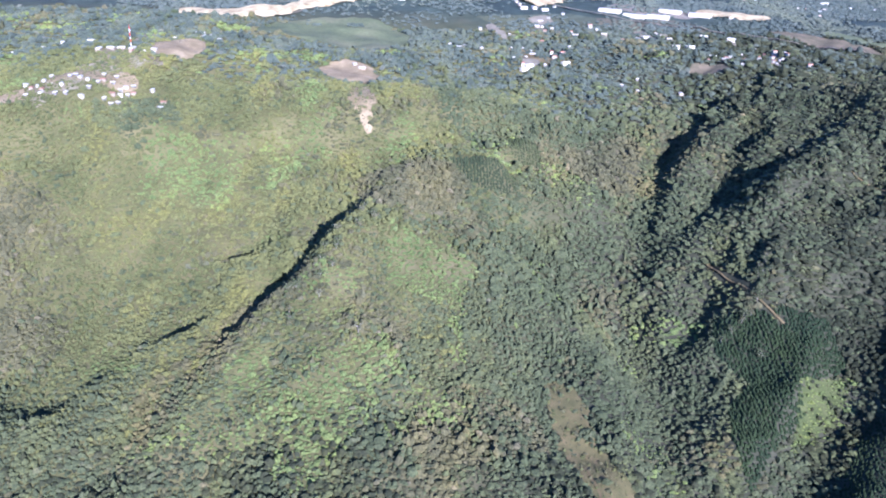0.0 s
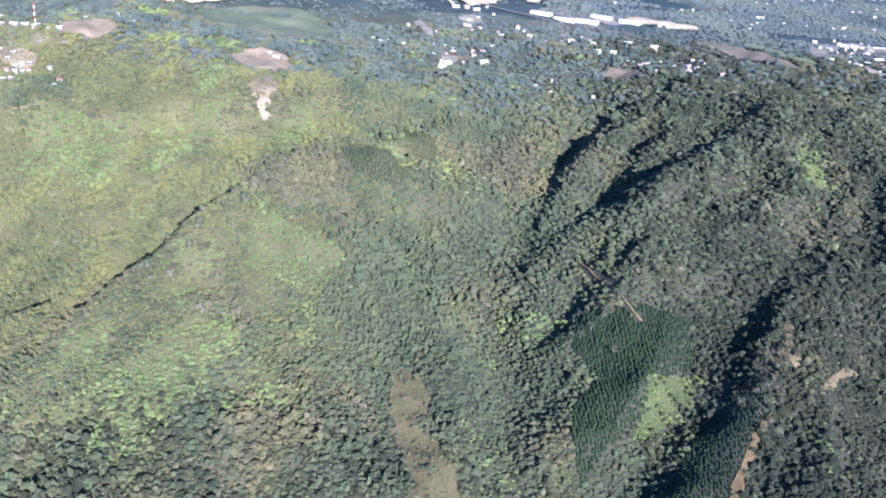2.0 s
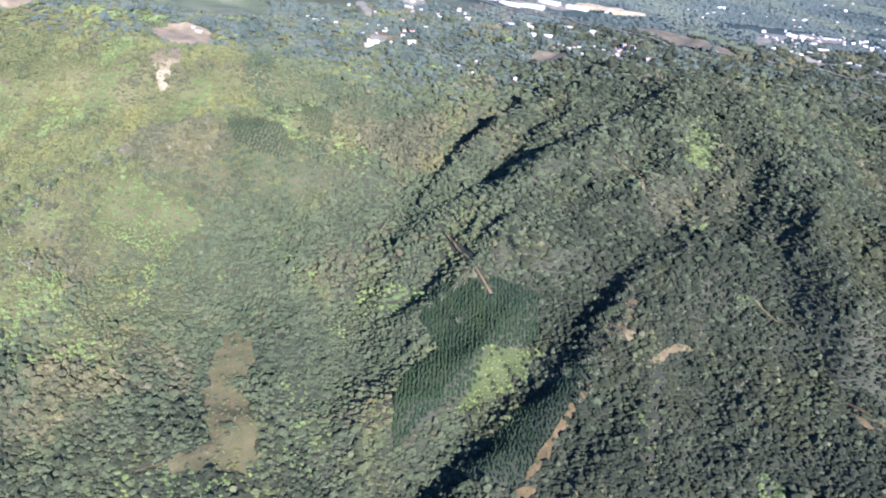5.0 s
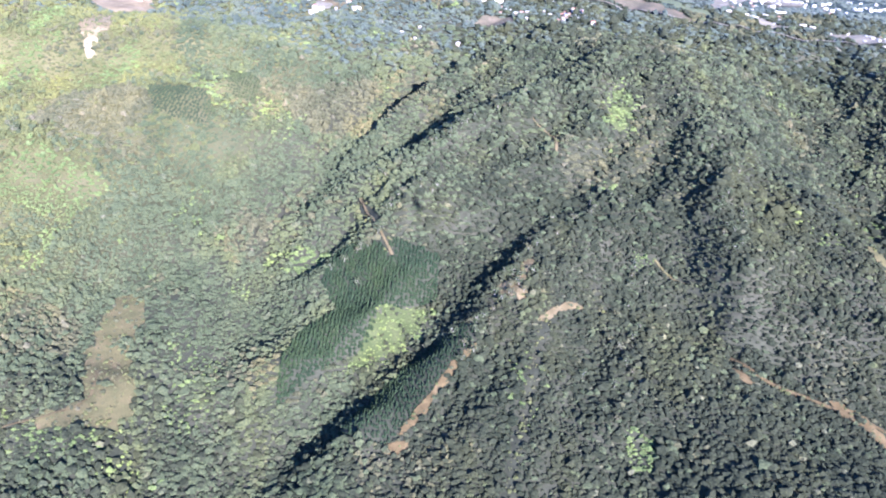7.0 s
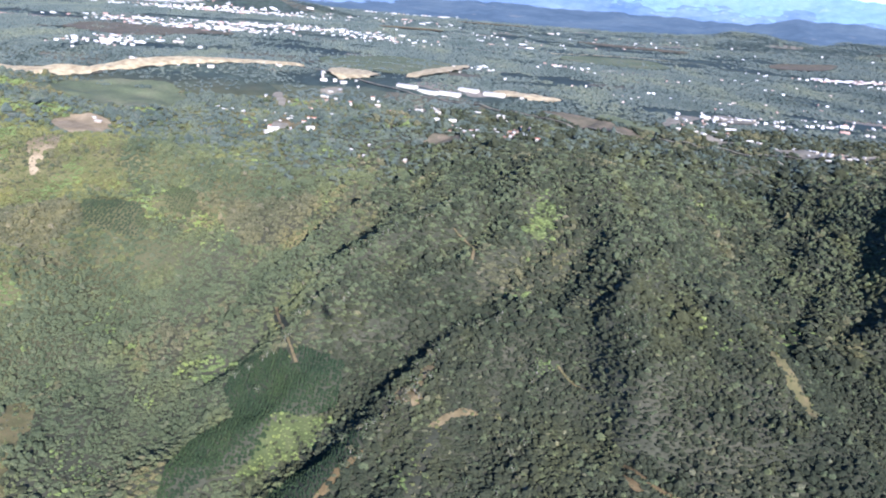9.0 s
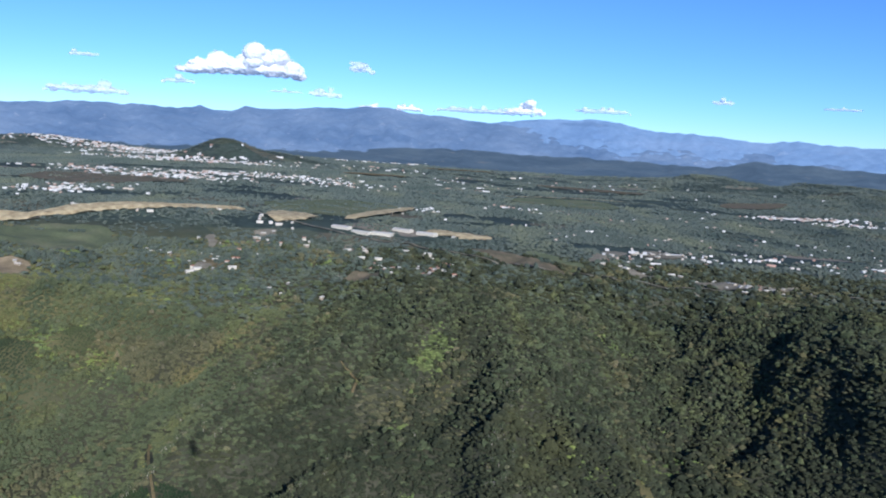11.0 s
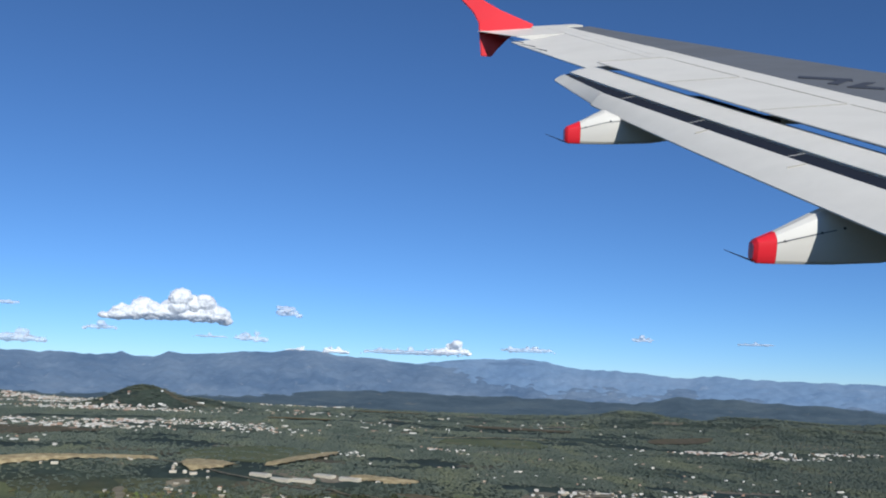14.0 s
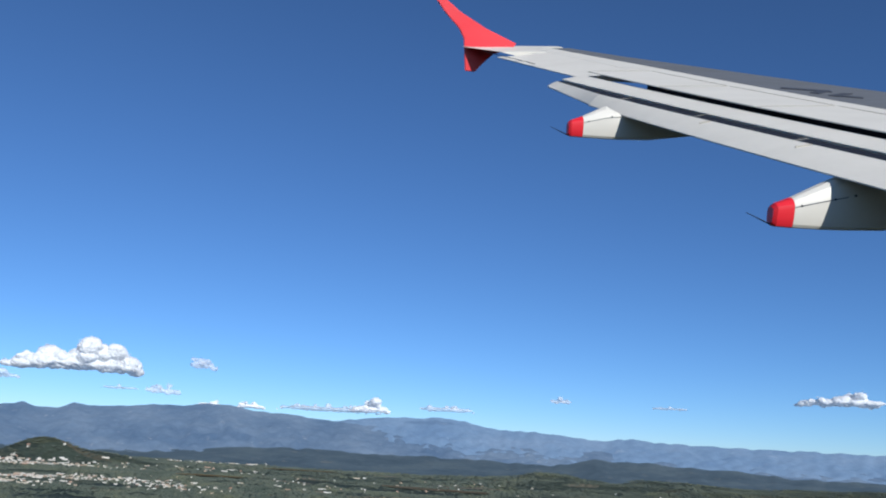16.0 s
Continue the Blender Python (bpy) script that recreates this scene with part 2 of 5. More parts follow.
def plain(x, y):
    far = np.hypot(x - 350, y)
    rise = step(1100, 4200, far)
    z = np.clip(10 - 0.03 * (x - 200), -14, 22) * (1 - rise) + 18 * rise + 4 * (lattice(x, y, 260, 3) - 0.5)
    # a lone cone of a hill in the plain, its lower neighbours, and low rolling country
    for cx, cy, r, high in ((-400, 2850, 130, 70), (-215, 2950, 95, 26), (-1250, 3300, 260, 40)):
        z = z + high * np.exp(-(((x - cx) / r) ** 2 + ((y - cy) / (r * 0.8)) ** 2))
    roll = step(0.14, 0.34, np.arctan2(x - 350, y)) * step(2200, 3300, far)
    z = z + roll * (8 * step(3000, 3900, far) + 34 * lattice(x, y, 420, 8) * lattice(x, y, 170, 9) + 8 * lattice(x, y, 60, 10))
    return z


def land(x, y):
    """Height of the ground."""
    shape = np.broadcast(x, y).shape
    x, y = np.broadcast_to(x, shape).ravel().astype(float), np.broadcast_to(y, shape).ravel().astype(float)
    z = np.zeros(len(x))
    far = step(880, 1120, y + 0.15 * (x - 300)) + step(700, 1100, np.abs(x - 250)) * 0.0
    far = np.clip(np.maximum(far, step(1000, 1500, x)), 0, 1)
    near = np.nonzero(far < 1)[0]
    for k in range(0, len(near), 20000):
        i = near[k:k + 20000]
        w = ((x[i, None] - FORMS[None, :, 0]) ** 2 + (y[i, None] - FORMS[None, :, 1]) ** 2 + 25) ** -1.7
        z[i] = (w @ FORMS[:, 2]) / w.sum(1)
    sunny = step(110, 20, x - 0.12 * (y - 450))
    gully = 6.5 * sunny * (np.abs(lattice(x + 0.35 * y, y * 0.45, 30, 21) - 0.5) + 0.6 * np.abs(lattice(x + 0.3 * y, y * 0.5, 13, 22) - 0.5) - 0.35)
    # forked spurs that run down towards the main stream
    across, along = 0.84 * x - 0.54 * y, 0.54 * x + 0.84 * y
    bend = across + 16 * (lattice(x, y, 70, 61) - 0.5) + 6 * (lattice(x, y, 24, 62) - 0.5)
    crest = lambda size, stretch, seed: 1 - np.abs(2 * lattice(bend, along / stretch, size, seed) - 1)
    wooded = step(90, 170, x - 0.1 * (y - 400)) * step(240, 330, y)
    spurs = wooded * (11 * (crest(30, 3.5, 63) - 0.55) * (1 - 0.35 * step(300, 380, x)) + 4.0 * (crest(13, 3.0, 64) - 0.55))
    rough = spurs + gully + 5 * (lattice(x, y, 46, 1) - 0.5) + 4.0 * (lattice(x, y, 19, 2) - 0.5) + 1.6 * (lattice(x, y, 8, 5) - 0.5)
    z = (z + rough) * (1 - far) + (plain(x, y) + 0.15 * rough) * far
    return z.reshape(shape)


def axis(dense_a, dense_b, pitch, low, high, grow):
    mid = list(np.arange(dense_a, dense_b + 0.1, pitch))
    out, s = [], pitch
    while mid[-1] < high:
        s *= grow
        mid.append(mid[-1] + s)
    s = pitch
    while mid[0] > low:
        s *= grow
        mid.insert(0, mid[0] - s)
    return np.array(mid)


GX, GY = axis(-330, 720, 3.0, -4300, 5000, 1.05), axis(230, 900, 3.0, -600, 4900, 1.035)
GZ = land(GX[:, None], GY[None, :])


def weathered(z, passes, share):
    """The same heights with their steep flanks worn down."""
    worn = z.copy()
    for _ in range(passes):
        worn[1:-1] = (worn[:-2] + 2 * worn[1:-1] + worn[2:]) / 4
        worn[:, 1:-1] = (worn[:, :-2] + 2 * worn[:, 1:-1] + worn[:, 2:]) / 4
    return z * (1 - share) + worn * share


WORN = step(980, 880, GY)[None, :] * step(-420, -330, GX)[:, None] * step(900, 780, GX)[:, None]
GZ = GZ * (1 - WORN) + weathered(GZ, 7, 0.55) * WORN


def ground_at(x, y):
    """Height of the ground sheet as it is meshed."""
    x, y = np.asarray(x, float), np.asarray(y, float)
    i = np.clip(np.searchsorted(GX, x) - 1, 0, len(GX) - 2)
    j = np.clip(np.searchsorted(GY, y) - 1, 0, len(GY) - 2)
    a, b = (x - GX[i]) / (GX[i + 1] - GX[i]), (y - GY[j]) / (GY[j + 1] - GY[j])
    return (GZ[i, j] * (1 - a) + GZ[i + 1, j] * a) * (1 - b) + (GZ[i, j + 1] * (1 - a) + GZ[i + 1, j + 1] * a) * b


def mesh_from(name, verts, faces, mats, smooth=False):
    me = bpy.data.meshes.new(name)
    verts, faces = np.asarray(verts, np.float32), np.asarray(faces, np.int32)
    n, k = faces.shape
    me.vertices.add(len(verts))
    me.vertices.foreach_set("co", verts.ravel())
    me.loops.add(n * k)
    me.loops.foreach_set("vertex_index", faces.ravel())
    me.polygons.add(n)
    me.polygons.foreach_set("loop_start", np.arange(n, dtype=np.int32) * k)
    me.polygons.foreach_set("use_smooth", np.full(n, smooth))
    for m in mats:
        me.materials.append(m)
    me.update(calc_edges=True)
    return me


nx, ny = len(GX), len(GY)
gv = np.stack([np.repeat(GX, ny), np.tile(GY, nx), GZ.ravel()], 1)
ii, jj = np.meshgrid(np.arange(nx - 1), np.arange(ny - 1), indexing="ij")
base = (ii * ny + jj).ravel()
ground = new("ground", mesh_from("ground", gv, np.stack([base, base + ny, base + ny + 1, base + 1], 1), [SOIL], True))
tagged(ground, "green wooded hills falling to a wide valley floor", "ground", kind="structure")


# ---- fields, clearings and roads laid on the ground ----
from mathutils.geometry import delaunay_2d_cdt

CLEAR = []          # outlines kept free of trees


def inside(poly, x, y):
    x, y = np.asarray(x, float), np.asarray(y, float)
    hit = np.zeros(x.shape, bool)
    for (ax, ay), (bx, by) in zip(poly, poly[1:] + poly[:1]):
        cross = (ay > y) != (by > y)
        hit ^= cross & (x < (bx - ax) * (y - ay) / ((by - ay) or 1e-9) + ax)
    return hit


def rounded(poly, cell, wobble, seed):
    """The outline, its corners cut and its edges uneven."""
    rnd = random.Random(seed)
    for _ in range(2):
        poly = [p for (ax, ay), (bx, by) in zip(poly, poly[1:] + poly[:1]) for p in ((ax * .8 + bx * .2, ay * .8 + by * .2), (ax * .2 + bx * .8, ay * .2 + by * .8))]
    out = []
    for (ax, ay), (bx, by) in zip(poly, poly[1:] + poly[:1]):
        n = max(1, int(math.hypot(bx - ax, by - ay) / (cell * 1.5)))
        for k in range(n):
            out.append((ax + (bx - ax) * k / n + rnd.uniform(-wobble, wobble), ay + (by - ay) * k / n + rnd.uniform(-wobble, wobble)))
    return out


def patch(name, poly, mat, label, category, cell=3.0, lift=0.5, wobble=1.6, clear=True, bank=0.0):
    seed = len(bpy.data.meshes)
    edge = rounded(list(poly), cell, wobble, seed)
    xs, ys = [p[0] for p in edge], [p[1] for p in edge]
    gx, gy = np.meshgrid(np.arange(min(xs) + cell / 2, max(xs), cell), np.arange(min(ys) + cell / 2, max(ys), cell))
    keep = inside(edge, gx, gy)
    pts = [Vector(p) for p in edge] + [Vector((a, b)) for a, b in zip(gx[keep], gy[keep])]
    res = delaunay_2d_cdt(pts, [], [list(range(len(edge)))], 1, 1e-3)
    v = np.array([tuple(p) for p in res[0]])
    v = np.column_stack([v, ground_at(v[:, 0], v[:, 1]) + lift])
    if bank:
        # an added rise from its near edge, tilted to catch more sun
        ex, ey = np.array(xs), np.array(ys)
        front = np.array([ey[np.abs(ex - a) < 14].min() for a in v[:, 0]])
        v[:, 2] += bank * np.minimum(v[:, 1] - front, 20)
    faces = [f for f in res[2] if len(f) == 3]
    ob = new(name, mesh_from(name, v, faces, [mat], True))
    if clear:
        CLEAR.append(edge)
    return tagged(ob, label, category, kind="structure")


def road(name, line, width, mat, label, lift=0.7, clear=True, cell=4.0):
    pts = []
    for (ax, ay), (bx, by) in zip(line, line[1:]):
        n = max(1, int(math.hypot(bx - ax, by - ay) / cell))
        pts += [(ax + (bx - ax) * k / n, ay + (by - ay) * k / n) for k in range(n)]
    pts = np.array(pts + [line[-1]])
    for _ in range(3):
        pts[1:-1] = (pts[:-2] + 2 * pts[1:-1] + pts[2:]) / 4
    d = np.gradient(pts, axis=0)
    d /= np.linalg.norm(d, axis=1)[:, None] + 1e-9
    side = np.column_stack([-d[:, 1], d[:, 0]]) * width / 2
    rnd = np.random.RandomState(len(pts))
    side *= (0.8 + 0.4 * rnd.rand(len(pts)))[:, None]
    a, b = pts - side, pts + side
    za, zb = ground_at(a[:, 0], a[:, 1]), ground_at(b[:, 0], b[:, 1])
    z = np.maximum((za + zb) / 2, np.minimum(za, zb) + 0.2) + lift
    v = np.concatenate([np.column_stack([a, z]), np.column_stack([b, z])])
    n = len(pts)
    i = np.arange(n - 1)
    ob = new(name, mesh_from(name, v, np.stack([i, i + 1, i + 1 + n, i + n], 1), [mat], True))
    if clear:
        w = side * 2.4
        CLEAR.append([tuple(p) for p in pts - w] + [tuple(p) for p in (pts + w)[::-1]])
    return tagged(ob, label, "track", kind="structure")


# hillside clearings
patch("clearing", [(58, 372), (63, 382), (73, 374), (78, 348), (80, 327), (90, 303), (92, 282), (76, 275), (60, 269), (58, 274), (72, 291), (60, 322)], GRASS, "dry yellow grass clearing between forest edges", "clearing", 2.0, wobble=2.2)
patch("clearing", [(-76, 692), (-62, 751), (-48, 663), (-56, 644), (-48, 637), (-54, 632), (-65, 648)], TAN, "tan grass clearing high on the sunny slope", "clearing", 3, wobble=4)
patch("clearing", [(-118, 800), (-84, 764), (-56, 772), (-58, 815), (-95, 838)], TAN, "tan bare clearing on the hilltop", "clearing", 4, wobble=4)
patch("clearing", [(-120, 890), (-40, 880), (-30, 990), (-90, 1050), (-190, 1010), (-200, 930)], MEADOW, "smooth green meadow on the edge of the plain", "meadow", 6, 0.9)
patch("clearing", [(-300, 640), (-268, 655), (-235, 660), (-240, 690), (-285, 680)], TAN, "pale earth ground among hilltop houses", "clearing", 4)
patch("clearing", [(-311, 619), (-306, 646), (-290, 682), (-275, 741), (-287, 880), (-233, 936), (-198, 819), (-213, 758), (-236, 711), (-258, 668), (-276, 635), (-294, 608)], PALE, "trodden pale earth between hilltop houses", "clearing", 4, 0.45, 3, clear=False)
patch("clearing", [(-325, 612), (-300, 625), (-312, 645), (-335, 632)], TAN, "pale earth ground on the hill's rim", "clearing", 4)
patch("clearing", [(-250, 740), (-215, 745), (-205, 800), (-255, 790)], TAN, "tan earth ground behind the hilltop houses", "clearing", 4)
patch("clearing", [(300, 862), (340, 850), (352, 905), (305, 915)], BARE, "bare earth between crowded small houses", "clearing", 4, clear=False)
patch("clearing", [(246, 840), (286, 832), (282, 862), (252, 868)], PINKISH, "reddish bare slope under the small houses", "clearing", 4)
patch("clearing", [(346, 606), (359, 590), (345, 545), (333, 550), (338, 580)], LOW_SCRUB, "bright green grassy strip on the spur", "meadow", 3, clear=False)
patch("clearing", [(190, 387), (224, 397), (218, 378), (203, 366), (176, 345), (186, 364)], LOW_SCRUB, "bright grassy scrub below the pine plantation", "meadow", 3, 0.2, 2, clear=False)
patch("clearing", [(254, 394), (264, 398), (268, 384), (258, 378)], BARE, "small bare sandy hollow on the ridge", "clearing", 2, wobble=0.6)
patch("clearing", [(242, 349), (246, 349), (236, 334), (227, 322), (219, 309), (212, 298), (209, 299), (216, 313), (224, 325), (232, 336)], CLAY, "eroded orange earth bank beside the terraces", "clearing", 2, 0.6, 1.2)
patch("clearing", [(202, 293), (213, 297), (216, 291), (206, 287)], CLAY, "orange earth platform at the ridge's foot", "clearing", 2, 0.6, 1.0)
patch("clearing", [(340, 372), (352, 366), (356, 360), (342, 366)], BARE, "small bare earth spot on the slope", "clearing", 2)
patch("clearing", [(266, 376), (263, 392), (270, 410), (278, 418), (282, 416), (274, 405), (270, 392), (271, 380)], BARE, "narrow bare track on the ridge top", "clearing", 1.5, 0.6, 0.8)
patch("clearing", [(274, 363), (285, 375), (296, 381), (304, 377), (295, 376), (287, 371), (280, 362)], BARE, "thin bare earth bank on the ridge", "clearing", 1.5, 0.6, 0.7)
patch("clearing", [(366, 340), (372, 342), (380, 331), (376, 326)], CLAY, "small reddish earth bank by the stream road", "clearing", 1.5, 0.6, 0.8)
patch("clearing", [(412, 329), (428, 323), (434, 310), (446, 300), (440, 293), (424, 308), (414, 319)], CLAY, "worn reddish earth beside the road", "clearing", 2, 0.55, 1.4)
patch("clearing", [(459, 420), (465, 416), (470, 398), (475, 374), (469, 368), (464, 384), (460, 402)], GRASS, "tan bare strip along the spur", "clearing", 2, 0.6, 1.2)
for line in (((171, 494), (176, 477), (184, 454), (192, 437), (197, 426)), ((282, 557), (290, 551), (297, 533), (295, 514)), ((281, 370), (276, 349), (271, 327), (265, 301), (261, 281), (257, 255)), ((309, 402), (310, 387), (311, 371))):
    CLEAR.append([(x - 2.8, y) for x, y in line] + [(x + 2.8, y) for x, y in reversed(line)])
road("dirt_track", [(282, 557), (290, 551), (297, 533), (295, 514)], 1.7, BARE, "pale dirt path curving along the spur")
road("dirt_track", [(171, 494), (176, 477), (184, 454), (192, 437), (197, 426)], 1.7, BARE, "straight pale dirt track down the spur")
road("dirt_track", [(48, 268), (60, 274), (70, 284), (74, 296), (70, 312)], 1.3, BARE, "sandy track along the grass clearing", 0.6, cell=2.0)
road("dirt_track", [(345, 420), (352, 408), (362, 402)], 1.5, GRASS, "short grey dirt track in the gully")
road("dirt_road", [(372, 352), (384, 336), (398, 328), (425, 316), (460, 308), (500, 296)], 2.6, CLAY, "brown earth road along the stream")

# the plain: graded building ground, fields and the highway
patch("graded_ground", [(-300, 1000), (-240, 1000), (-190, 1030), (-150, 1070), (-110, 1100), (-60, 1132), (-20, 1158), (30, 1180), (62, 1196), (50, 1212), (0, 1204), (-40, 1178), (-100, 1150), (-150, 1118), (-190, 1070), (-240, 1040), (-300, 1030)], SAND, "long pale strip of graded earth beside the highway", "bare ground", 4, 1.2, 3, bank=0.16)
patch("graded_ground", [(95, 1170), (120, 1110), (150, 1125), (172, 1180), (140, 1215), (105, 1205)], SAND, "pale graded building ground at the road junction", "bare ground", 4, 1.2, 3, bank=0.16)
patch("graded_ground", [(128, 1175), (160, 1165), (172, 1190), (140, 1222)], BARE, "reddish freshly graded building ground", "bare ground", 5, 1.6, 2)
patch("graded_ground", [(318, 1112), (345, 1098), (372, 1080), (410, 1085), (412, 1108), (372, 1122), (340, 1138)], SAND, "pale tan graded plot behind the warehouses", "bare ground", 4, 1.2, 3, bank=0.16)
patch("graded_ground", [(200, 1200), (222, 1196), (262, 1300), (300, 1440), (285, 1450), (240, 1340)], SAND, "pale curving strip of graded earth", "bare ground", 4, 1.4, 3, bank=0.16)
patch("graded_ground", [(60, 925), (78, 900), (118, 862), (128, 880), (100, 915), (80, 940)], BARE, "pale worn ground among scattered houses", "bare ground", 5, 1.0, 3, clear=False)
# trodden yards among the village houses
for yard in (
    [(53, 1029), (62, 1036), (77, 994), (76, 971), (64, 991)],
    [(84, 872), (84, 911), (101, 898), (108, 875), (97, 867)],
    [(102, 1057), (130, 1074), (137, 1048), (118, 1033)],
    [(224, 1021), (239, 1024), (246, 975), (232, 970)],
    [(248, 1007), (261, 1008), (262, 988), (251, 974)],
    [(310, 991), (331, 982), (348, 957), (345, 949), (328, 967)],
    [(519, 998), (546, 1071), (572, 1091), (590, 1080), (561, 1032), (530, 992)],
    [(555, 986), (573, 969), (594, 932), (585, 921), (562, 951)],
    [(604, 1095), (626, 1133), (669, 1108), (656, 1074), (615, 1054)],
    [(626, 923), (678, 936), (684, 917), (754, 942), (749, 930), (674, 886), (625, 908)],
):
    patch("yard", yard, TRACK, "pale trodden yard between village houses", "yard", 4, 0.9, 1.5, clear=True)
patch("field", [(50, 1370), (88, 1240), (150, 1238), (215, 1232), (265, 1470), (255, 1520), (140, 1545)], MEADOW, "flat green pasture in the valley", "field", 12, 1.2, 4)
patch("field", [(376, 1030), (400, 1000), (446, 950), (492, 930), (485, 962), (428, 1024)], PINKISH, "long brown ploughed field", "field", 6, 1.2, 2)
patch("field", [(442, 1030), (490, 975), (515, 950), (520, 985), (470, 1035)], MEADOW, "narrow green field beside the ploughed one", "field", 6, 1.2, 2)
patch("field", [(-450, 1530), (-270, 1420), (-225, 1540), (-130, 1670), (-300, 1700), (-460, 1750)], PINKISH, "long brown dry field in the valley", "field", 20, 2.0, 6)
patch("field", [(1040, 2120), (1190, 2150), (1300, 2360), (1070, 2270)], PINKISH, "orange-brown dry field across the valley", "field", 25, 3, 6)
patch("field", [(40, 2400), (220, 2390), (230, 2480), (50, 2490)], BARE, "reddish earth field far over the plain", "field", 25, 3, 6)
patch("field", [(490, 1800), (720, 1780), (740, 2040), (500, 1960)], MEADOW, "large green field in the valley", "field", 20, 2.0, 6)
patch("field", [(600, 2450), (900, 2400), (920, 2480), (620, 2540)], PINKISH, "pale brown field strip in the valley", "field", 25, 3, 6)
patch("field", [(250, 3050), (500, 3030), (520, 3090), (260, 3110)], BARE, "reddish field far across the plain", "field", 30, 3, 6)
road("highway", [(-300, 1000), (-180, 1040), (-60, 1150), (40, 1195), (110, 1160), (170, 1100), (230, 1060), (300, 1035), (390, 985), (480, 930), (620, 890), (760, 880), (1000, 905)], 5, TRACK, "pale highway running along the valley", 1.8)
road("lane", [(321, 905), (343, 893), (336, 860), (330, 830)], 4, TRACK, "pale lane through the village", 1.0)
road("lane", [(615, 867), (635, 839), (659, 840), (677, 812)], 2.4, TRACK, "pale lane below the village", 1.2)
road("far_road", [(480, 1960), (640, 2060), (780, 2090)], 10, SAND, "pale straight road across the plain", 2.5)

# ---- woods: crowns by the ten thousand ----
def dome(n, levels):
    """A leafy dome: rings of n points that lean from level to level, and a top."""
    pts = [(w * math.cos((i + 0.5 * k) * 2 * math.pi / n), w * math.sin((i + 0.5 * k) * 2 * math.pi / n), h) for k, (w, h) in enumerate(levels) for i in range(n)] + [(0, 0, 0.98)]
    faces = []
    for k in range(len(levels) - 1):
        for i in range(n):
            a, b, c, d = k * n + i, k * n + (i + 1) % n, (k + 1) * n + i, (k + 1) * n + (i + 1) % n
            faces += [(a, b, c), (b, d, c)]
    t = (len(levels) - 1) * n
    faces += [(t + i, t + (i + 1) % n, len(pts) - 1) for i in range(n)]
    return np.array(pts), np.array(faces)


LEAFY_V, LEAFY_F = dome(6, ((0.95, -0.45), (0.86, 0.40)))
TINY_V, TINY_F = dome(5, ((1.0, -0.35),))
DOME_V, DOME_F = dome(5, ((0.95, -0.45), (0.82, 0.42)))
CONE_V = np.array([(math.cos(a), math.sin(a), 0.0) for a in np.arange(6) * math.pi / 3] + [(0.55 * math.cos(a + .5), 0.55 * math.sin(a + .5), 0.9) for a in np.arange(6) * math.pi / 3] + [(0, 0, 2.2)])
CONE_F = np.array([(k, (k + 1) % 6, 6 + k) for k in range(6)] + [((k + 1) % 6, 6 + (k + 1) % 6, 6 + k) for k in range(6)] + [(6 + k, 6 + (k + 1) % 6, 12) for k in range(6)])


def crowns(name, x, y, r, tall, mat, label, shape="fine", seed=1):
    """One wood: a lumpy crown at each place."""
    if not len(x):
        return None
    rnd = np.random.RandomState(seed)
    tv, tf = {"fine": (LEAFY_V, LEAFY_F), "plain": (DOME_V, DOME_F), "cone": (CONE_V, CONE_F), "tiny": (TINY_V, TINY_F)}[shape]
    n, k = len(x), len(tv)
    turn = rnd.rand(n) * 6.283
    lump = 1 + (rnd.rand(n, k) - 0.5) * (1.0 if shape != "cone" else 0.3)
    v = tv[None] * lump[:, :, None]
    c, s = np.cos(turn)[:, None], np.sin(turn)[:, None]
    vx, vy = v[:, :, 0] * c - v[:, :, 1] * s, v[:, :, 0] * s + v[:, :, 1] * c
    wide = r * (0.85 + 0.3 * rnd.rand(n))
    out = np.stack([x[:, None] + vx * wide[:, None], y[:, None] + vy * r[:, None], (ground_at(x, y) + (tall * 0.62 if shape != "cone" else 0))[:, None] + v[:, :, 2] * (tall * 0.62)[:, None]], 2)
    faces = (tf[None] + (np.arange(n) * k)[:, None, None]).reshape(-1, 3)
    ob = new(name, mesh_from(name, out.reshape(-1, 3), faces, [mat], False))
    return tagged(ob, label, "trees", kind="stuff")


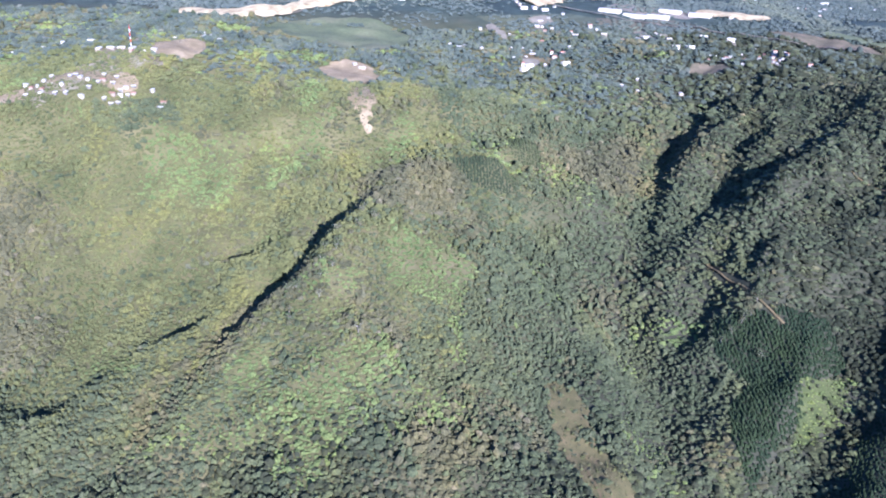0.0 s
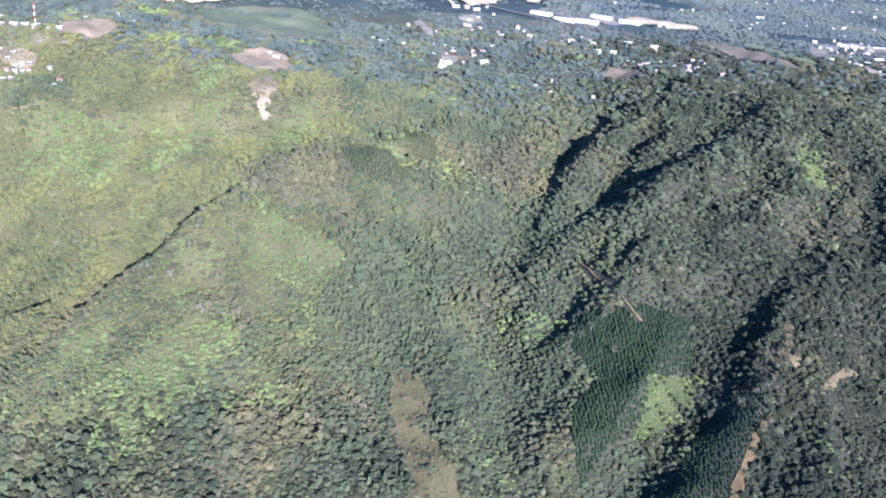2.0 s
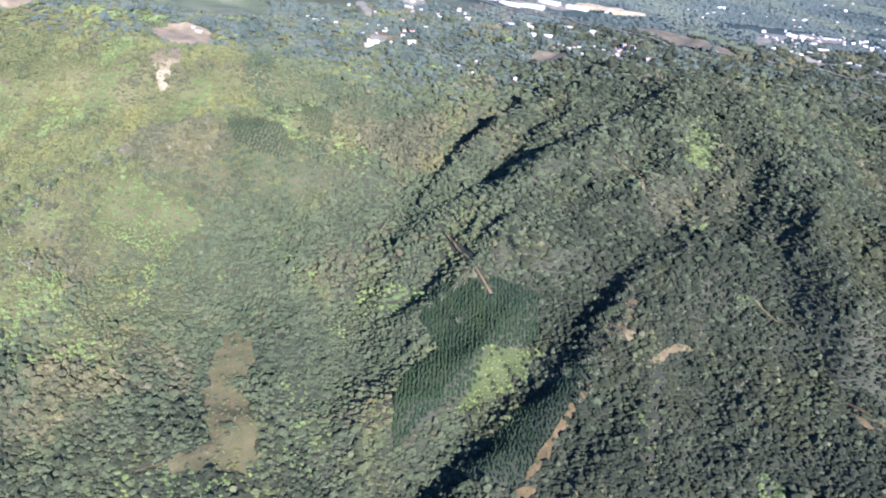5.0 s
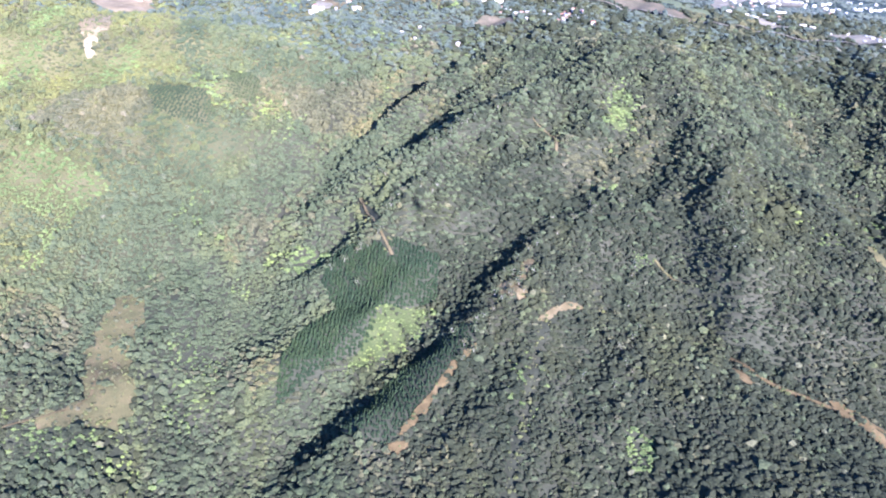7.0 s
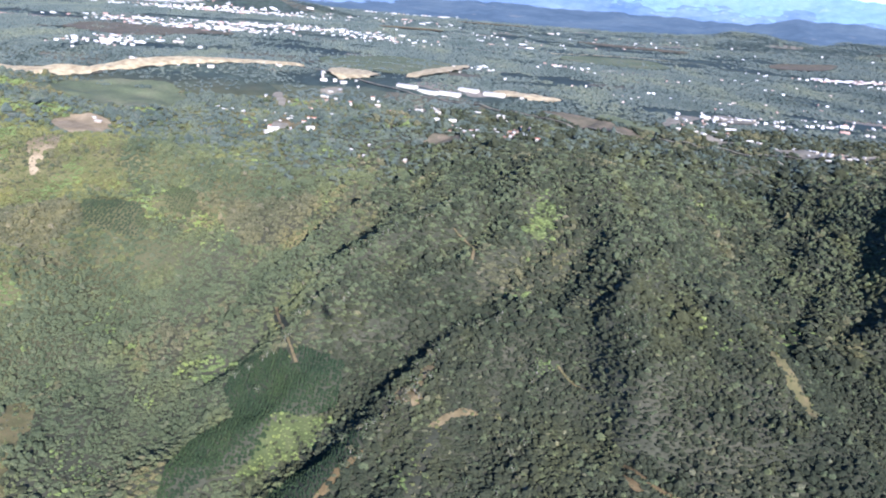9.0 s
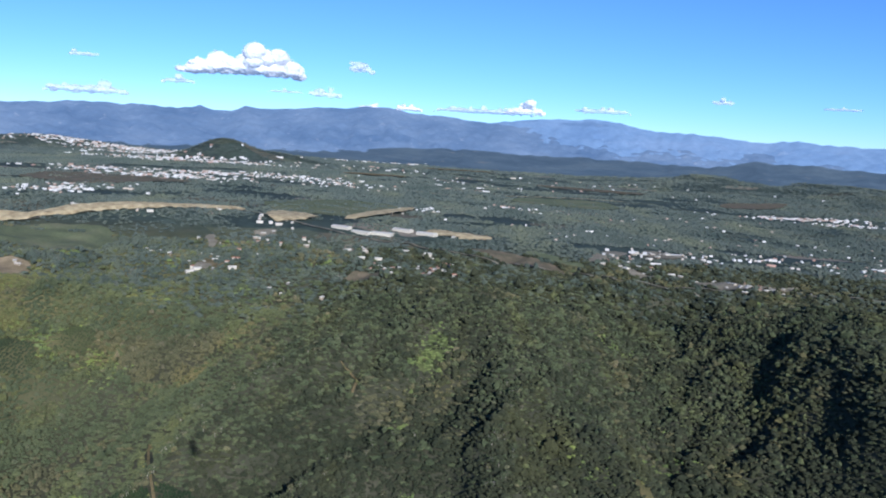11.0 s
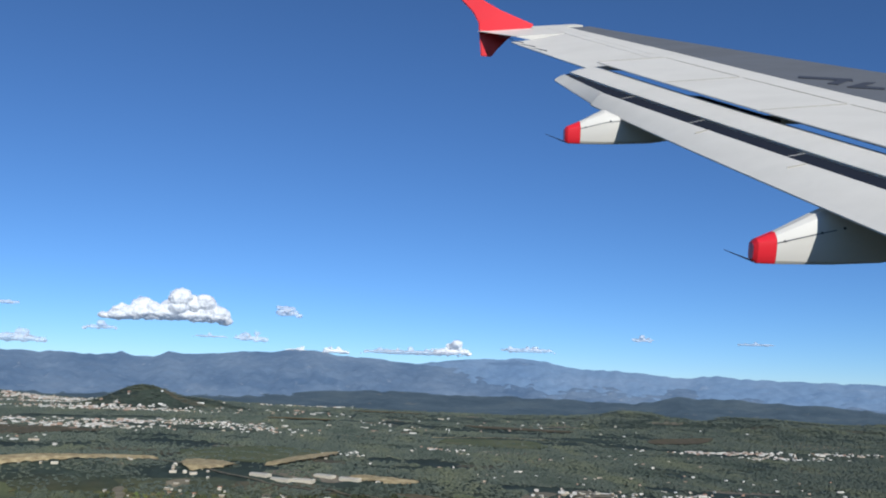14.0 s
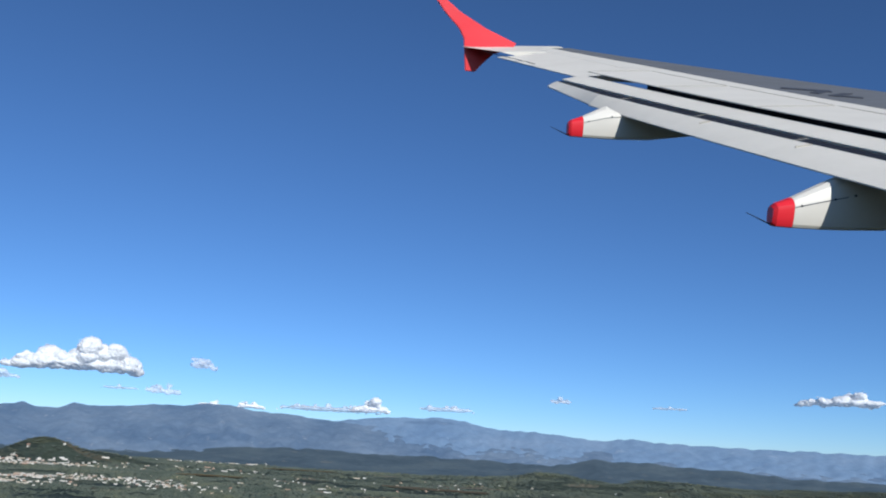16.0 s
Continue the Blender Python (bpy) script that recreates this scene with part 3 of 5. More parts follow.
PINES = [
    [(163, 444), (224, 432), (224, 398), (192, 386), (191, 368), (172, 352), (150, 322), (147, 345), (154, 378), (170, 392), (157, 418)],
    [(6, 588), (45, 604), (60, 576), (52, 560), (22, 552)],
    [(50, 660), (78, 640), (80, 610), (58, 612)],
]
TERRACE = [(247, 369), (216, 358), (196, 331), (178, 300), (204, 292), (221, 318), (240, 344)]
BRIGHT = [
    [(190, 387), (224, 397), (218, 378), (203, 366), (176, 345), (186, 364)],
    [(348, 612), (362, 590), (348, 540), (330, 548), (336, 585)],
    [(-95, 650), (-70, 660), (-110, 560), (-125, 560)],
    [(-60, 330), (-30, 340), (-40, 290), (-70, 290)],
    [(-210, 610), (-140, 620), (-140, 540), (-200, 540)],
    [(-29, 469), (-10, 476), (17, 471), (25, 455), (9, 420), (-3, 417), (-26, 426)],
    [(-38, 355), (-21, 376), (-13, 360), (-25, 337), (-26, 316), (-36, 318), (-36, 338)],
    [(-65, 305), (-47, 313), (-38, 296), (-46, 281), (-58, 287)],
    [(13, 448), (25, 463), (20, 441), (13, 396), (16, 363), (10, 370), (8, 408)],
    [(-116, 699), (-105, 769), (-90, 666), (-97, 638), (-107, 655)],
    [(-38, 640), (-23, 656), (-16, 634), (-28, 595), (-39, 616)],
    [(335, 428), (346, 425), (342, 410), (330, 412)],
    [(120, 461), (149, 458), (164, 449), (153, 433), (124, 441)],
    [(313, 297), (326, 301), (321, 276), (309, 278)],
]
DRY = [
    [(-360, 570), (-255, 535), (-205, 470), (-200, 380), (-360, 360)],
    [(-75, 425), (-40, 440), (-8, 405), (-14, 355), (-60, 345)],
    [(112, 610), (150, 712), (170, 690), (150, 610), (122, 585)],
    [(-60, 560), (-20, 600), (30, 560), (0, 500), (-40, 500)],
    [(-77, 380), (-44, 410), (-30, 384), (-40, 362), (-65, 353), (-87, 338)],
    [(-9, 304), (-4, 336), (21, 355), (52, 345), (55, 320), (21, 298), (-3, 299)],
    [(-179, 630), (-144, 623), (-132, 606), (-152, 590), (-172, 595)],
    [(80, 468), (111, 497), (115, 473), (90, 442)],
    [(96, 654), (148, 714), (162, 660), (131, 609), (108, 597)],
    [(85, 450), (112, 483), (120, 461), (101, 441)],
    [(-143, 345), (-130, 374), (-115, 404), (-95, 431), (-52, 424), (-45, 418), (-74, 391), (-92, 366), (-109, 341), (-127, 309)],
    [(614, 586), (636, 549), (618, 481), (592, 503), (589, 539)],
]
DEEP = [
    [(-258, 637), (-213, 671), (-188, 621), (-220, 589), (-251, 609)],
    [(-33, 856), (34, 861), (84, 665), (58, 588), (2, 679)],
]
HOMES = []          # x, y, radius kept free of trees


def scatter(x0, x1, y0, y1, pitch, seed):
    rnd = np.random.RandomState(seed)
    gx, gy = np.meshgrid(np.arange(x0, x1, pitch), np.arange(y0, y1, pitch))
    gx, gy = gx + rnd.uniform(-.48, .48, gx.shape) * pitch, gy + rnd.uniform(-.48, .48, gy.shape) * pitch
    return gx.ravel(), gy.ravel()


def free(x, y):
    ok = np.ones(len(x), bool)
    for poly in CLEAR:
        xs, ys = [p[0] for p in poly], [p[1] for p in poly]
        box = (x > min(xs)) & (x < max(xs)) & (y > min(ys)) & (y < max(ys)) & ok
        i = np.nonzero(box)[0]
        i = i[inside(poly, x[i], y[i])]
        # a few clumps of trees stand in the hillside clearings
        ok[i[((lattice(x[i], y[i], 5, 91) < 0.85) | (y[i] > 720)) & ((lattice(x[i], y[i], 16, 93) < 0.62) | (y[i] < 1000))]] = False
    for hx, hy, hr in HOMES:
        ok &= (x - hx) ** 2 + (y - hy) ** 2 > hr * hr
    return ok


def within(polys, x, y):
    hit = np.zeros(len(x), bool)
    for p in polys:
        hit |= inside(p, x, y)
    return hit


def plant_woods():
    rnd = np.random.RandomState(7)
    # rows of pines
    for k, (polys, dx, dy, tall) in enumerate(((PINES[:1], 2.0, 1.8, 1.3), ([TERRACE], 1.7, 2.4, 1.3), (PINES[1:], 2.3, 2.2, 1.0))):
        xs, ys = [], []
        for p in polys:
            ax, ay = np.meshgrid(np.arange(min(q[0] for q in p), max(q[0] for q in p), dx), np.arange(min(q[1] for q in p), max(q[1] for q in p), dy))
            ax, ay = ax.ravel() + rnd.uniform(-.6, .6, ax.size), ay.ravel() + rnd.uniform(-.7, .7, ax.size)
            if k == 1:
                ax = ax + 0.25 * (ay - 300)
            i = inside(p, ax, ay)
            xs.append(ax[i]), ys.append(ay[i])
        x, y = np.concatenate(xs), np.concatenate(ys)
        ok = free(x, y)
        x, y = x[ok], y[ok]
        crowns("pine_plantation", x, y, np.full(len(x), (1.25, 0.85, 1.3)[k]), tall * (0.8 + .4 * rnd.rand(len(x))), (LEAF_PINE, LEAF_PINE, LEAF_PINE_PALE)[k], ("dark green young pine plantation in even rows", "dark green terraced rows of young pines on a steep bank", "small plots of young pines on the hilltop")[k], "cone", 20 + k)
    kinds = {"broadleaf": [], "bright": [], "dry": [], "scrub": [], "pale": [], "dense": [], "upland": []}
    for x0, x1, y0, y1, pitch, shape, wild in ((20, 600, 236, 345, 1.95, "fine", 1), (20, 640, 345, 440, 1.95, "plain", 1), (-240, 120, 236, 440, 1.75, "plain", 2), (90, 800, 440, 720, 2.55, "plain", 1), (-380, 180, 440, 720, 2.35, "plain", 2), (-560, 1100, 720, 1010, 3.7, "plain", 0)):
        x, y = scatter(x0, x1, y0, y1, pitch, int(y0 + x0 + 700))
        if wild:
            edge = 72 + 26 * lattice(y, y * 0, 60, 77) + (y > 440) * 40
            edge = np.where(rnd.rand(len(x)) < 0.5, edge, edge + 14)
            keep = x > edge if wild == 1 else x <= edge
            x, y = x[keep], y[keep]
        ok = free(x, y) & ~within(PINES + [TERRACE], x, y)
        ok &= np.abs(x - 178) < 195 + 0.56 * np.sqrt(y ** 2 + 55000)
        x, y = x[ok], y[ok]
        n = len(x)
        big = lattice(x, y, 55, 31) * 0.6 + lattice(x, y, 22, 32) * 0.4
        dry = lattice(x, y, 70, 33) * 0.6 + lattice(x, y, 26, 34) * 0.4
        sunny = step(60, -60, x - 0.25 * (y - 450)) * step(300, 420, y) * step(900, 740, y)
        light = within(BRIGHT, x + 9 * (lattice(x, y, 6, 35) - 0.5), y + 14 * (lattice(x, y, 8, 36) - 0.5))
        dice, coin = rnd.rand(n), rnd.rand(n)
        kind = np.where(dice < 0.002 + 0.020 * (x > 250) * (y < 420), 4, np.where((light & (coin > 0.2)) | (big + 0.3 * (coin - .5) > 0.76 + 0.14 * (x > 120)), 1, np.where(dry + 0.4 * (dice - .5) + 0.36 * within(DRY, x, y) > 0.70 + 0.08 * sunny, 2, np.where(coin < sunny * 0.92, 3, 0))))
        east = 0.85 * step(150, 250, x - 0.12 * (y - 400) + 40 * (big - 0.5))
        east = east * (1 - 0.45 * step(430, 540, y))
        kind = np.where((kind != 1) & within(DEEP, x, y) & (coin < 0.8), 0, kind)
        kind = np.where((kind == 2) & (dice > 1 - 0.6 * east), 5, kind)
        # the darker dense leaf also paints the light's falloff towards the near edge
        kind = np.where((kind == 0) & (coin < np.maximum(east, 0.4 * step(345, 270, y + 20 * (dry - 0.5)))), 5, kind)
        # towards the plain crowns turn bluer, a little haze in their colour
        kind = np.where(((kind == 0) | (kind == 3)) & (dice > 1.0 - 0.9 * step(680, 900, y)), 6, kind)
        low = np.where(kind == 3, 0.7, sunny * 0.3)
        size = (0.38 + 0.56 * rnd.rand(n) ** 2.0 + 0.35 * (rnd.rand(n) > 0.96)) * pitch * np.where(kind == 3, 0.95, np.where(kind == 1, 0.85, np.where(kind == 5, 1.15, 1.05)))
        tall = size * (0.60 + 0.5 * rnd.rand(n)) * np.where(kind == 1, 0.8, 1.0) * (1 - 0.25 * low) * (1 + 0.5 * (rnd.rand(n) > 0.93)) * (1.3 if wild == 2 else 1.0)
        plot = inside(BRIGHT[0], x, y)
        size, tall = np.where(plot, size * 0.72, size), np.where(plot, tall * 0.95, tall)
        size, tall = size * (0.82 + 0.42 * lattice(x, y, 17, 72)), tall * (0.62 + 0.95 * lattice(x, y, 13, 71))
        for j, key in enumerate(kinds):
            i = kind == j
            kinds[key].append((x[i], y[i], size[i], tall[i], shape))
    looks = {"broadleaf": (LEAF_BROAD, "dark green broadleaf forest covering the hillsides"), "bright": (LEAF_BRIGHT, "bright yellow-green young trees on the slopes"), "dry": (LEAF_GREY, "grey-brown half-dry trees on the slopes"), "scrub": (LEAF_SCRUB, "light green low scrub on the sunny slope"), "pale": (LEAF_PALE, "scattered pale grey flowering trees"), "dense": (LEAF_DENSE_DIMMED, "dense deep green eastern forest, also dimming the near edge"), "upland": (LEAF_UPLAND, "dull green woods on the edge of the plain")}
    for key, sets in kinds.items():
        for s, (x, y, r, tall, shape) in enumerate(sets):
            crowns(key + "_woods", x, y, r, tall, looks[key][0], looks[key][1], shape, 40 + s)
    # low shrubs in the hillside clearings
    x, y = scatter(-340, 480, 250, 720, 1.9, 123)
    ok = ~free(x, y)
    x, y = x[ok], y[ok]
    ok = rnd.rand(len(x)) < 0.25 + 0.55 * lattice(x, y, 9, 92)
    x, y = x[ok], y[ok]
    r = 0.3 + 1.0 * rnd.rand(len(x)) ** 2.5
    half = rnd.rand(len(x)) < 0.5
    crowns("clearing_shrubs", x[half], y[half], r[half], r[half] * 0.6 + 0.5, LEAF_SCRUB, "low green shrubs scattered in the grass clearings", "plain", 61)
    crowns("clearing_shrubs", x[~half], y[~half], r[~half], r[~half] * 0.6 + 0.5, LEAF_GREY, "low dry brown shrubs scattered in the grass clearings", "plain", 62)
    # clumps and hedgerows on the plain
    for y0, y1, pitch, seed in ((1000, 1350, 5.2, 98), (1350, 1800, 7.5, 99), (1800, 2600, 11.0, 100), (2600, 3900, 18.0, 101)):
        x, y = scatter(-2000, 3300, y0, y1, pitch, seed)
        clump = 0.5 * lattice(x * 0.6, y * 1.3, 130, 51) + 0.3 * lattice(x, y, 45, 52) + 0.2 * rnd.rand(len(x))
        clump = clump + 0.4 * np.exp(-((x + 400) / 170) ** 2 - ((y - 2850) / 170) ** 2)
        ok = (clump + 0.10 * step(2300, 3300, y) > 0.38) & (x > 230 - 0.58 * y) & (x < 410 + 0.74 * y)
        x, y = x[ok], y[ok]
        ok = free(x, y)
        x, y = x[ok], y[ok]
        r = pitch * (0.34 + 0.30 * rnd.rand(len(x)))
        crowns("valley_woods", x, y, r, np.minimum(r * 0.7, 2.4), LEAF_VALLEY_HAZED, "clumps of trees over the valley floor, tinted with painted haze", "plain" if y0 < 1300 else "tiny", seed)


# ---- houses and sheds ----
def part(name, bm, mat, parent, label=""):
    me = bpy.data.meshes.new(name)
    bm.to_mesh(me)
    bm.free()
    me.materials.append(mat)
    ob = new(name, me)
    ob.parent = parent
    return tagged(ob, label)


def slab(bm, x0, x1, y0, y1, z0, z1):
    v = [bm.verts.new((x, y, z)) for z in (z0, z1) for x, y in ((x0, y0), (x1, y0), (x1, y1), (x0, y1))]
    for f in ((0, 3, 2, 1), (4, 5, 6, 7), (0, 1, 5, 4), (1, 2, 6, 5), (2, 3, 7, 6), (3, 0, 4, 7)):
        bm.faces.new([v[i] for i in f])


def plaster(name, col, rough=0.8):
    m, nt, b = material(name, rough, 0.2)
    dirt = noise_tex(nt, 0.6, 5, 0.65)
    tone = mix(nt, 0.6, tuple(col), ramp(nt, dirt, (0.3, (0.7, 0.66, 0.6)), (0.65, (1.05, 1.05, 1.05))), "MULTIPLY")
    nt.links.new(tone, b.inputs["Base Color"])
    return m


WALLS = [plaster("white_plaster", (0.52, 0.47, 0.37)), plaster("cream_plaster", (0.33, 0.27, 0.19)), plaster("grey_block_wall", (0.22, 0.20, 0.175))]
ROOFS = [plaster("zinc_sheet_roof", (0.42, 0.40, 0.355), 0.4), plaster("rusty_sheet_roof", (0.30, 0.16, 0.11), 0.6), plaster("white_sheet_roof", (0.62, 0.575, 0.48), 0.5), plaster("clay_tile_roof", (0.36, 0.17, 0.11), 0.8)]
DARK_GLASS, _, dgb = material("window_glass", 0.15, 0.5)
dgb.inputs["Base Color"].default_value = (0.03, 0.04, 0.05, 1)


def make_house(wide, deep, high, pitch, wall, roof, windows=2):
    """A plain gabled house or shed, standing at the origin of the world."""
    base = new("house")
    bm = bmesh.new()
    slab(bm, -wide / 2, wide / 2, -deep / 2, deep / 2, -2.0, high)
    part("wall", bm, wall, base)
    bm = bmesh.new()
    w, d = wide / 2 + 0.3, deep / 2 + 0.3
    peak = high + pitch
    rows = [[(-w, -d, high - 0.08), (w, -d, high - 0.08)], [(-w, 0, peak), (w, 0, peak)], [(-w, d, high - 0.08), (w, d, high - 0.08)]]
    top = [[bm.verts.new((x, y, z + 0.12)) for x, y, z in r] for r in rows]
    low = [[bm.verts.new(p) for p in r] for r in rows]
    for a, b in ((0, 1), (1, 2)):
        bm.faces.new((top[a][0], top[a][1], top[b][1], top[b][0]))
        bm.faces.new((low[a][0], low[b][0], low[b][1], low[a][1]))
    for k in (0, 1):
        bm.faces.new((top[0][k], top[1][k], low[1][k], low[0][k]) if k else (top[0][k], low[0][k], low[1][k], top[1][k]))
        bm.faces.new((top[1][k], top[2][k], low[2][k], low[1][k]) if k else (top[1][k], low[1][k], low[2][k], top[2][k]))
        bm.faces.new((low[1][k], low[2][k], low[0][k]))
    for r in (0, 2):
        bm.faces.new((top[r][0], low[r][0], low[r][1], top[r][1]))
    part("roof", bm, roof, base)
    for k in range(windows):
        x = (k + 0.5) / windows * wide - wide / 2
        bm = bmesh.new()
        slab(bm, x - 0.5, x + 0.5, -deep / 2 - 0.04, -deep / 2 + 0.05, high * 0.4, high * 0.75)
        part("window", bm, DARK_GLASS, base)
    return base


HOUSE_KINDS = []
for wide, deep, high, pitch, w, r, text in ((3.3, 2.5, 1.6, 0.6, 0, 0, "small white house with a zinc sheet roof"), (3.8, 2.7, 1.6, 0.6, 1, 1, "small cream house with a rusty sheet roof"), (2.9, 2.5, 1.5, 0.4, 2, 2, "small block house with a white sheet roof"), (4.4, 3.2, 3.0, 0.7, 0, 3, "two-storey white house with a clay tile roof"), (6.0, 3.4, 1.9, 0.6, 1, 2, "long cream building with a white sheet roof"), (8.5, 5, 2.0, 0.8, 0, 2, "large white shed with a pale sheet roof"), (27, 11, 2.8, 1.2, 0, 2, "long white warehouse with a pale sheet roof")):
    k = make_house(wide, deep, high, pitch, WALLS[w], ROOFS[r], 0 if wide > 8 else 2)
    k.location = (wide * 3, -320, float(ground_at(wide * 3, -320)))
    HOUSE_KINDS.append((tagged(k, text, "house" if wide < 8 else "shed", "houses over the valley"), max(wide, deep)))
USED = set()


def put_house(kind, x, y, turn):
    proto, size = HOUSE_KINDS[kind]
    m = pose(x, y, float(ground_at(x, y)) + 0.2, 0, 0, turn)
    if kind in USED:
        copy_thing(proto, m)
    else:
        USED.add(kind)
        proto.matrix_basis = m
    HOMES.append((x, y, size * 0.62 + 1.5))


def hamlet(cx, cy, rx, ry, count, kinds, seed, turn=0.0, gap=7.0):
    rnd = random.Random(seed)
    spots = []
    for _ in range(count * 20):
        if len(spots) == count:
            break
        x, y = cx + rnd.gauss(0, 0.5) * rx, cy + rnd.gauss(0, 0.5) * ry
        if all((x - a) ** 2 + (y - b) ** 2 > gap * gap for a, b in spots):
            spots.append((x, y))
            put_house(rnd.choice(kinds), x, y, turn + rnd.choice((0, 90)) + rnd.uniform(-14, 14))


hamlet(-250, 660, 38, 18, 24, (0, 1, 2, 1, 2), 1, gap=5)
hamlet(-292, 640, 22, 16, 12, (0, 1, 2), 2, gap=5)
hamlet(-262, 735, 24, 14, 9, (0, 1, 2, 4), 3)
hamlet(-225, 825, 34, 30, 12, (0, 2, 4), 4)
hamlet(-360, 800, 40, 30, 6, (4, 0, 2), 5, gap=11)
hamlet(320, 878, 34, 30, 38, (0, 1, 2), 6, gap=5.8)
hamlet(340, 900, 24, 20, 12, (1, 0, 3), 7)
hamlet(105, 900, 40, 44, 14, (0, 3, 4, 2), 8, gap=10)
hamlet(160, 1000, 50, 50, 14, (0, 1, 3, 4), 9, gap=9)
hamlet(205, 830, 60, 40, 6, (0, 4, 2), 10, gap=14)
hamlet(30, 930, 30, 30, 5, (0, 4), 11, gap=12)
hamlet(570, 985, 44, 34, 16, (0, 2, 4, 1), 12, 25, 9)
hamlet(650, 1090, 60, 44, 12, (0, 2, 4, 5), 13, 25, 10)
hamlet(690, 905, 60, 26, 22, (0, 1, 2, 4), 14, 20, 8)
hamlet(120, 1130, 40, 40, 12, (5, 4, 0), 18, 20, 14)
hamlet(-90, 1120, 60, 16, 6, (5, 4, 2, 0), 19, 25, 9)
hamlet(0, 1180, 50, 14, 5, (5, 4, 2), 20, 15, 9)
hamlet(360, 1105, 40, 14, 4, (5, 4), 21, -25, 10)
hamlet(255, 1330, 24, 70, 5, (4, 2, 0), 22, 60, 8)
hamlet(66, 1004, 19, 52, 3, (0, 2, 4, 5), 40, 20, 6)
hamlet(95, 885, 19, 35, 3, (0, 2, 4, 5), 41, 20, 6)
hamlet(122, 1053, 28, 33, 3, (0, 2, 4, 5), 42, 20, 6)
hamlet(235, 998, 18, 43, 3, (0, 2, 4, 5), 43, 20, 6)
hamlet(256, 994, 11, 27, 3, (0, 2, 4, 5), 44, 20, 6)
hamlet(332, 969, 30, 34, 3, (0, 2, 4, 5), 45, 20, 6)
hamlet(553, 1044, 57, 79, 5, (0, 2, 4, 5), 46, 20, 6)
hamlet(574, 952, 31, 52, 5, (0, 2, 4, 5), 47, 20, 6)
hamlet(634, 1093, 52, 63, 5, (0, 2, 4, 5), 48, 20, 6)
hamlet(684, 920, 103, 45, 5, (0, 2, 4, 5), 49, 20, 6)
put_house(3, 361, 838, 10)
put_house(4, -72, 812, 0)
put_house(0, -80, 822, 30)
for x, y, t in ((255, 940, 12), (274, 948, 12), (303, 1000, -20), (330, 985, -20), (127, 866, 30)):
    put_house(5, x, y, t)
for x, y, t in ((212, 1102, -30), (240, 1086, -30), (268, 1082, -20), (292, 1120, -30), (325, 1100, -30)):
    put_house(6, x, y, t)


def gable(bm, x, y, z, w, d, h, turn):
    """A plain block under a low ridged roof."""
    c, s = math.cos(turn), math.sin(turn)
    at = lambda a, b, k: bm.verts.new((x + a * c - b * s, y + a * s + b * c, z + k))
    low = [at(a * w / 2, b * d / 2, 0) for a, b in ((-1, -1), (1, -1), (1, 1), (-1, 1))]
    top = [at(a * w / 2, b * d / 2, h) for a, b in ((-1, -1), (1, -1), (1, 1), (-1, 1))]
    ridge = [at(-w / 2, 0, h + 0.22 * d), at(w / 2, 0, h + 0.22 * d)]
    for k in range(4):
        bm.faces.new((low[k], low[(k + 1) % 4], top[(k + 1) % 4], top[k]))
    for f in ((top[0], top[1], ridge[1], ridge[0]), (top[2], top[3], ridge[0], ridge[1]), (top[1], top[2], ridge[1]), (top[3], top[0], ridge[0])):
        bm.faces.new(f)


def far_town(name, spots, seed, label):
    """Blocks too small to tell apart: one mass of roofs."""
    rnd = random.Random(seed)
    bm = bmesh.new()
    for cx, cy, rx, ry, n, big in spots:
        for _ in range(n):
            x, y = cx + rnd.gauss(0, 0.5) * rx, cy + rnd.gauss(0, 0.5) * ry
            w, d, h = big * rnd.uniform(0.35, 0.9) * (2.6 if rnd.random() < 0.12 else 1), big * rnd.uniform(0.35, 0.9), rnd.uniform(1.2, 2.4)
            z = float(ground_at(x, y))
            gable(bm, x, y, z - 3, w, d, h + 3, rnd.uniform(-0.5, 0.5))
            HOMES.append((x, y, w * 0.7 + 2))
    me = bpy.data.meshes.new(name)
    bm.to_mesh(me)
    bm.free()
    me.materials.append(TOWN)
    return tagged(new(name, me), label, "town", kind="stuff")


TOWN, tnt, tb = material("town_roofs_and_walls", 0.6, 0.3)
tnt.links.new(ramp(tnt, tnt.nodes.new("ShaderNodeNewGeometry").outputs["Random Per Island"], (0.0, (0.52, 0.49, 0.43)), (0.45, (0.66, 0.63, 0.57)), (0.72, (0.45, 0.38, 0.29)), (0.9, (0.34, 0.21, 0.15))), tb.inputs["Base Color"])
far_town("town_blocks", ((-250, 1780, 130, 90, 170, 8), (-180, 1980, 170, 90, 150, 8), (-270, 1330, 80, 110, 90, 7), (-60, 2080, 180, 80, 90, 9), (-430, 1900, 160, 100, 70, 9)), 1, "pale roofs of a town on the plain")
far_town("town_blocks", ((-900, 3250, 480, 120, 420, 12), (-520, 2650, 300, 110, 190, 10), (-300, 2560, 200, 80, 90, 10), (-700, 3000, 260, 110, 130, 11)), 2, "bright distant town below the mountains")
far_town("town_blocks", ((100, 1950, 120, 120, 60, 8), (60, 3400, 190, 26, 50, 12), (300, 3500, 200, 20, 44, 12), (560, 3500, 150, 20, 30, 12), (1150, 1935, 150, 36, 120, 7), (1230, 1830, 120, 40, 60, 7), (1420, 1950, 190, 36, 60, 7)), 3, "white villages scattered over the far plain")
